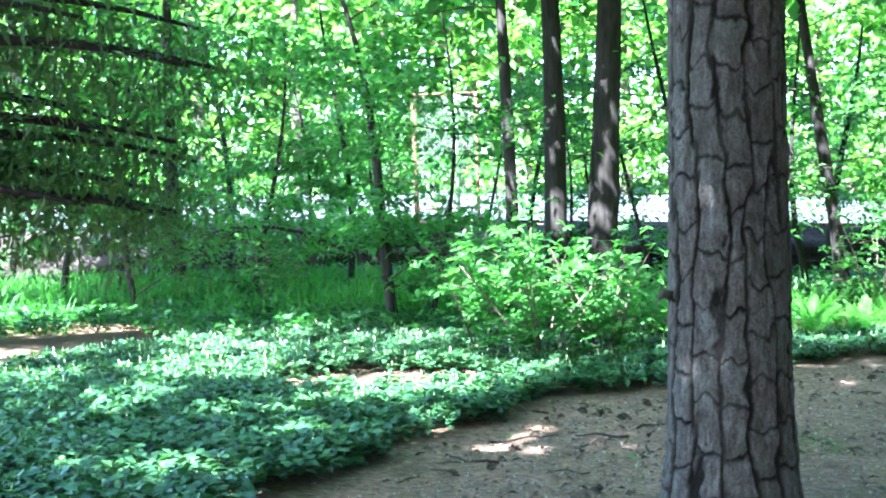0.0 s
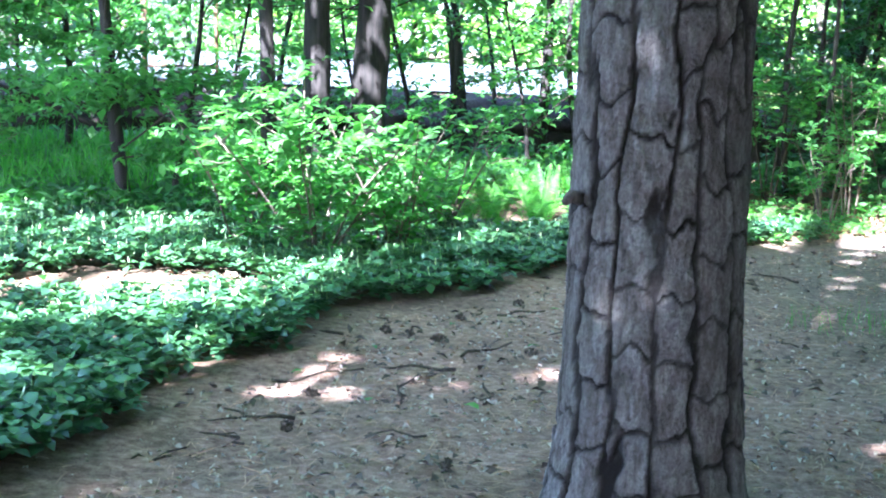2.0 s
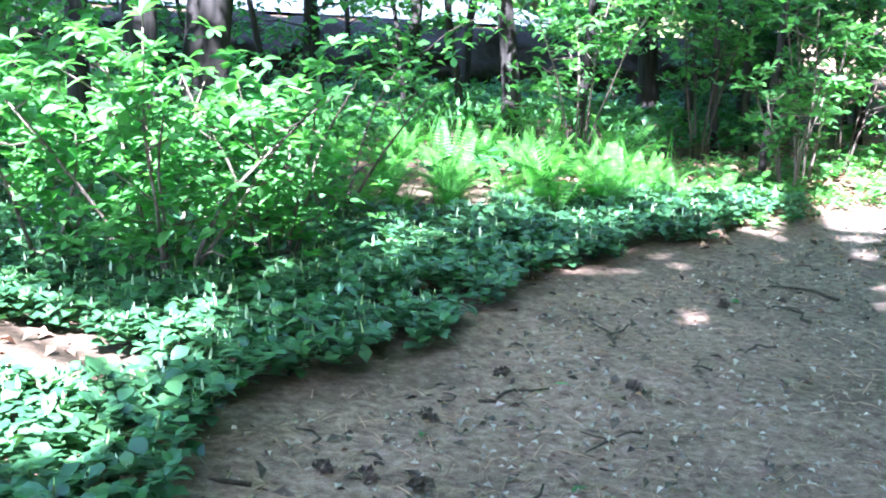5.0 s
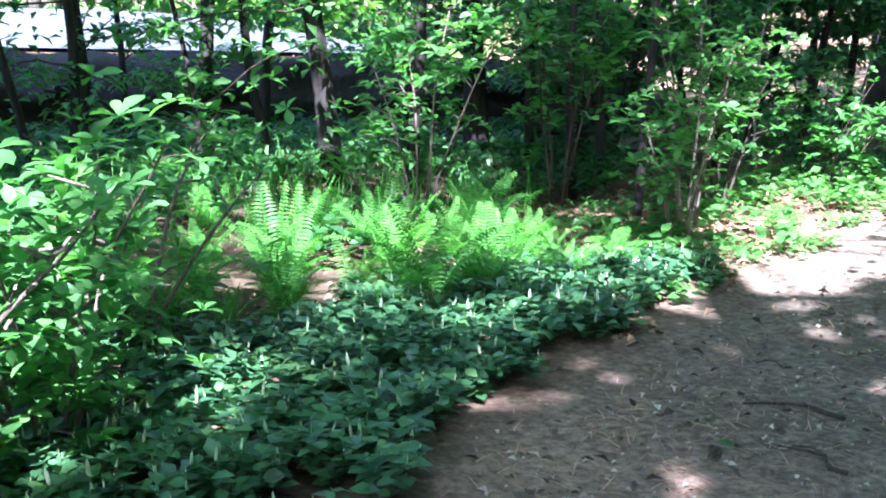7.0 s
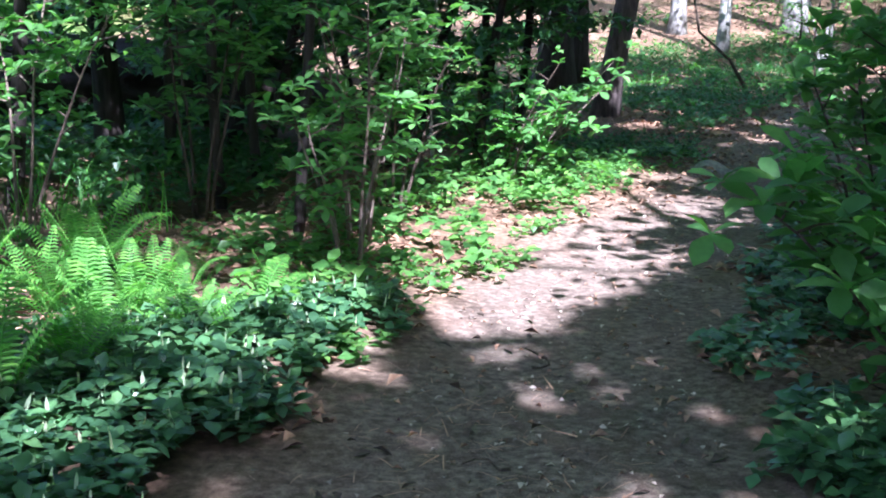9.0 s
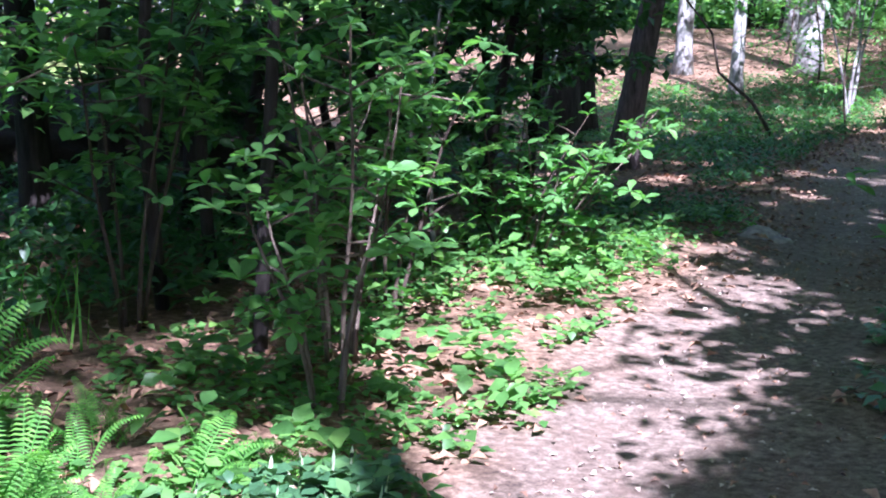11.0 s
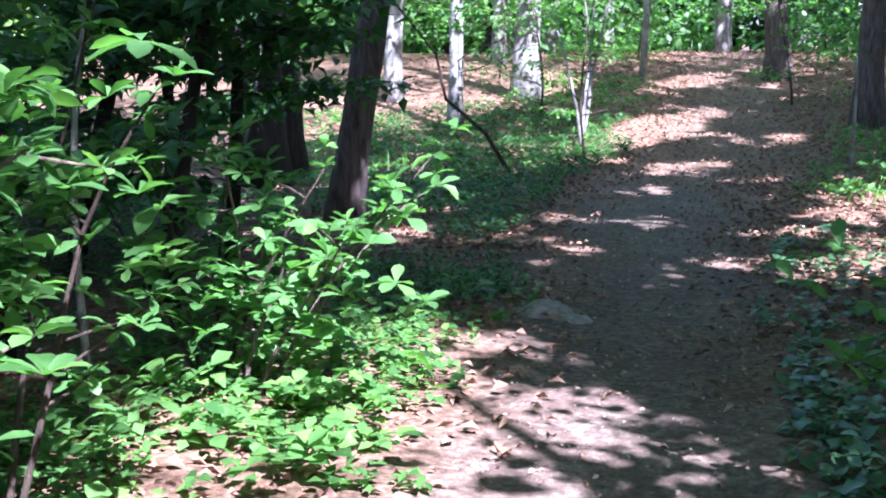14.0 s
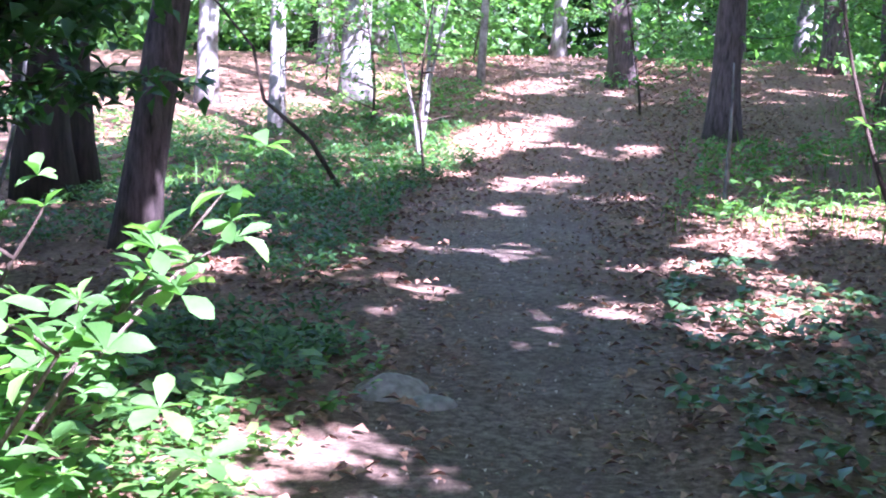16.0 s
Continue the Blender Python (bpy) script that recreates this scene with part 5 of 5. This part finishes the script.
# ---- loose things on the path ----
def stone(x, y, sx, sy, sz, seed, label):
    bm = bmesh.new()
    bmesh.ops.create_icosphere(bm, subdivisions=4, radius=1)
    for w in bm.verts:
        d = w.co.normalized()
        k = 1 + 0.16 * noise.noise(d * 1.3 + Vector((seed, 0, 0))) + 0.07 * noise.noise(d * 5 + Vector((0, seed, 0)))
        w.co = Vector((d.x * sx, d.y * sy, d.z * sz)) * k
    me = bpy.data.meshes.new("rock")
    bm.to_mesh(me)
    bm.free()
    me.materials.append(M_ROCK)
    for p_ in me.polygons:
        p_.use_smooth = True
    ob = new("rock", me)
    ob.location = (x, y, gz(x, y) - 0.03 - sz * 0.45)
    return tagged(ob, label, "rock")


stone(11.75, 14.74, 0.26, 0.2, 0.15, 1.0, "pale grey rock half sunk in the path")
stone(11.66, 14.52, 0.14, 0.12, 0.08, 2.0, "small grey stone beside the larger rock")
for i, (x, y) in enumerate([(0.97, 8.28), (0.86, 8.36), (1.1, 8.2), (0.55, 8.9), (1.35, 8.8), (0.35, 7.2), (1.8, 9.2), (0.2, 6.7), (2.2, 8.9), (1.5, 7.9), (3.3, 10.0), (0.7, 6.2)]):
    r = np.random.default_rng(700 + i)
    n = 44
    t = np.linspace(0, 1, n)
    a = np.arange(n) * 2.4
    p = np.stack([0.016 * np.sin(np.pi * (t * 0.85 + 0.1)) * np.cos(a), t * 0.06 - 0.03, 0.016 * np.sin(np.pi * (t * 0.85 + 0.1)) * np.sin(a)], -1)
    v, f = scatter(small_leaf(0.8, 0.2), p, turns(np.pi / 2 - a * 0 + r.uniform(0, 6.28, n), 0.6 + r.normal(0, 0.3, n), a), 0.02)
    ob = tri_mesh("pine_cone", v, f, M_CONE)
    ob.matrix_basis = pose(x, y, gz(x, y) - 0.008, 0, 0, i * 47)
    tagged(ob, "dark open pine cone lying on the path", "pine cone", "pine cones")
STICKS = [(0.42, 7.57, 0.45, 20), (0.75, 7.3, 0.5, 70), (0.1, 6.9, 0.3, 150), (1.3, 8.0, 0.4, 35), (-0.05, 7.5, 0.28, 100), (0.9, 7.7, 0.35, 160), (4.05, 10.35, 0.4, 110), (1.75, 9.0, 0.3, 10), (2.5, 9.6, 0.3, 50), (0.5, 8.4, 0.35, 130), (3.6, 9.8, 0.3, 75)]
r_st = np.random.default_rng(55)
for x, y in [(0.6, 6.6), (1.1, 7.2), (0.3, 8.0), (1.9, 8.5), (2.6, 9.1), (0.0, 6.6), (1.5, 9.0), (3.1, 9.4), (0.9, 8.7), (2.2, 7.6), (3.0, 8.2), (-0.3, 6.4), (4.4, 10.8), (5.5, 11.5)]:
    STICKS.append((x, y, float(r_st.uniform(0.12, 0.26)), float(r_st.uniform(0, 180))))
for i, (x, y, ln, yaw) in enumerate(STICKS):
    t = np.linspace(-0.5, 0.5, 6)
    q = np.stack([t * ln, 0.03 * np.sin(t * 7 + i), 0.012 + 0.008 * np.cos(t * 9 + i)], -1)
    parts = [tube(q, np.linspace(0.009, 0.004, 6) * (1 if ln > 0.27 else 0.6), 6, 0.2, i)]
    if i % 2 == 0:
        parts.append(tube([q[3], q[3] + np.array([0.05, 0.06, 0.008]), q[3] + np.array([0.12, 0.11, 0.004])], [0.007, 0.005, 0.003], 5))
    ob = tri_mesh("stick", *join(parts), M_STEM_DARK, None, True)
    ob.matrix_basis = pose(x, y, gz(x, y) - 0.024, 0, 0, yaw)
    tagged(ob, "broken dark twig lying on the path", "stick", "sticks on the path")
for i, (x, y) in enumerate([(0.75, 8.0), (1.6, 8.1), (0.95, 7.0), (1.25, 8.6), (2.0, 9.0), (3.4, 10.1), (0.3, 7.6), (1.9, 7.9), (0.6, 7.15)]):
    ob = new("leaf", LEAF_MESHES[i % 4])
    s = 0.06 + 0.01 * (i % 3)
    ob.matrix_basis = Matrix.LocRotScale((x, y, gz(x, y) - 0.01), Euler((0.1, 0.1, i * 1.9)), (s, s, s))
    tagged(ob, "fallen green leaf lying on the path", "leaf", "fallen green leaves")


# ---- rusty fence frame on the road side ----
def fence_frame(x, y, w, h):
    th = empty("fence", x, y, "rusty pipe fence frame with wire mesh by the road", "fence")
    for px in (0, w * 0.68, w):
        v, f = tube([(px, 0, -0.2), (px, 0, h / 2), (px, 0, h)], [0.045 if px == 0 else 0.028] * 3, 8)
        tri_mesh("post", v, f, M_RUST if px != w * 0.68 else M_WIRE, th, True)
    for pz in (h, 0.25):
        v, f = tube([(0, 0, pz - 0.01), (w / 2, 0, pz - 0.01), (w, 0, pz - 0.01)], [0.02] * 3, 8)
        tri_mesh("rail", v, f, M_RUST, th, True)
    parts = []
    n = 16
    for k in range(-24, n):
        for sg in (1, -1):
            a0 = k * w / n
            pts = [(a0 + t * h if sg > 0 else w - a0 - t * h, 0, t * h) for t in np.linspace(0, 1, 24)]
            pts = [p_ for p_ in pts if 0 <= p_[0] <= w]
            if len(pts) > 2:
                parts.append(tube(pts, [0.0025] * len(pts), 3))
    tri_mesh("wire_mesh", *join(parts), M_WIRE, th)
    return th


fence_frame(-0.48, 21.9, 1.06, 2.2)
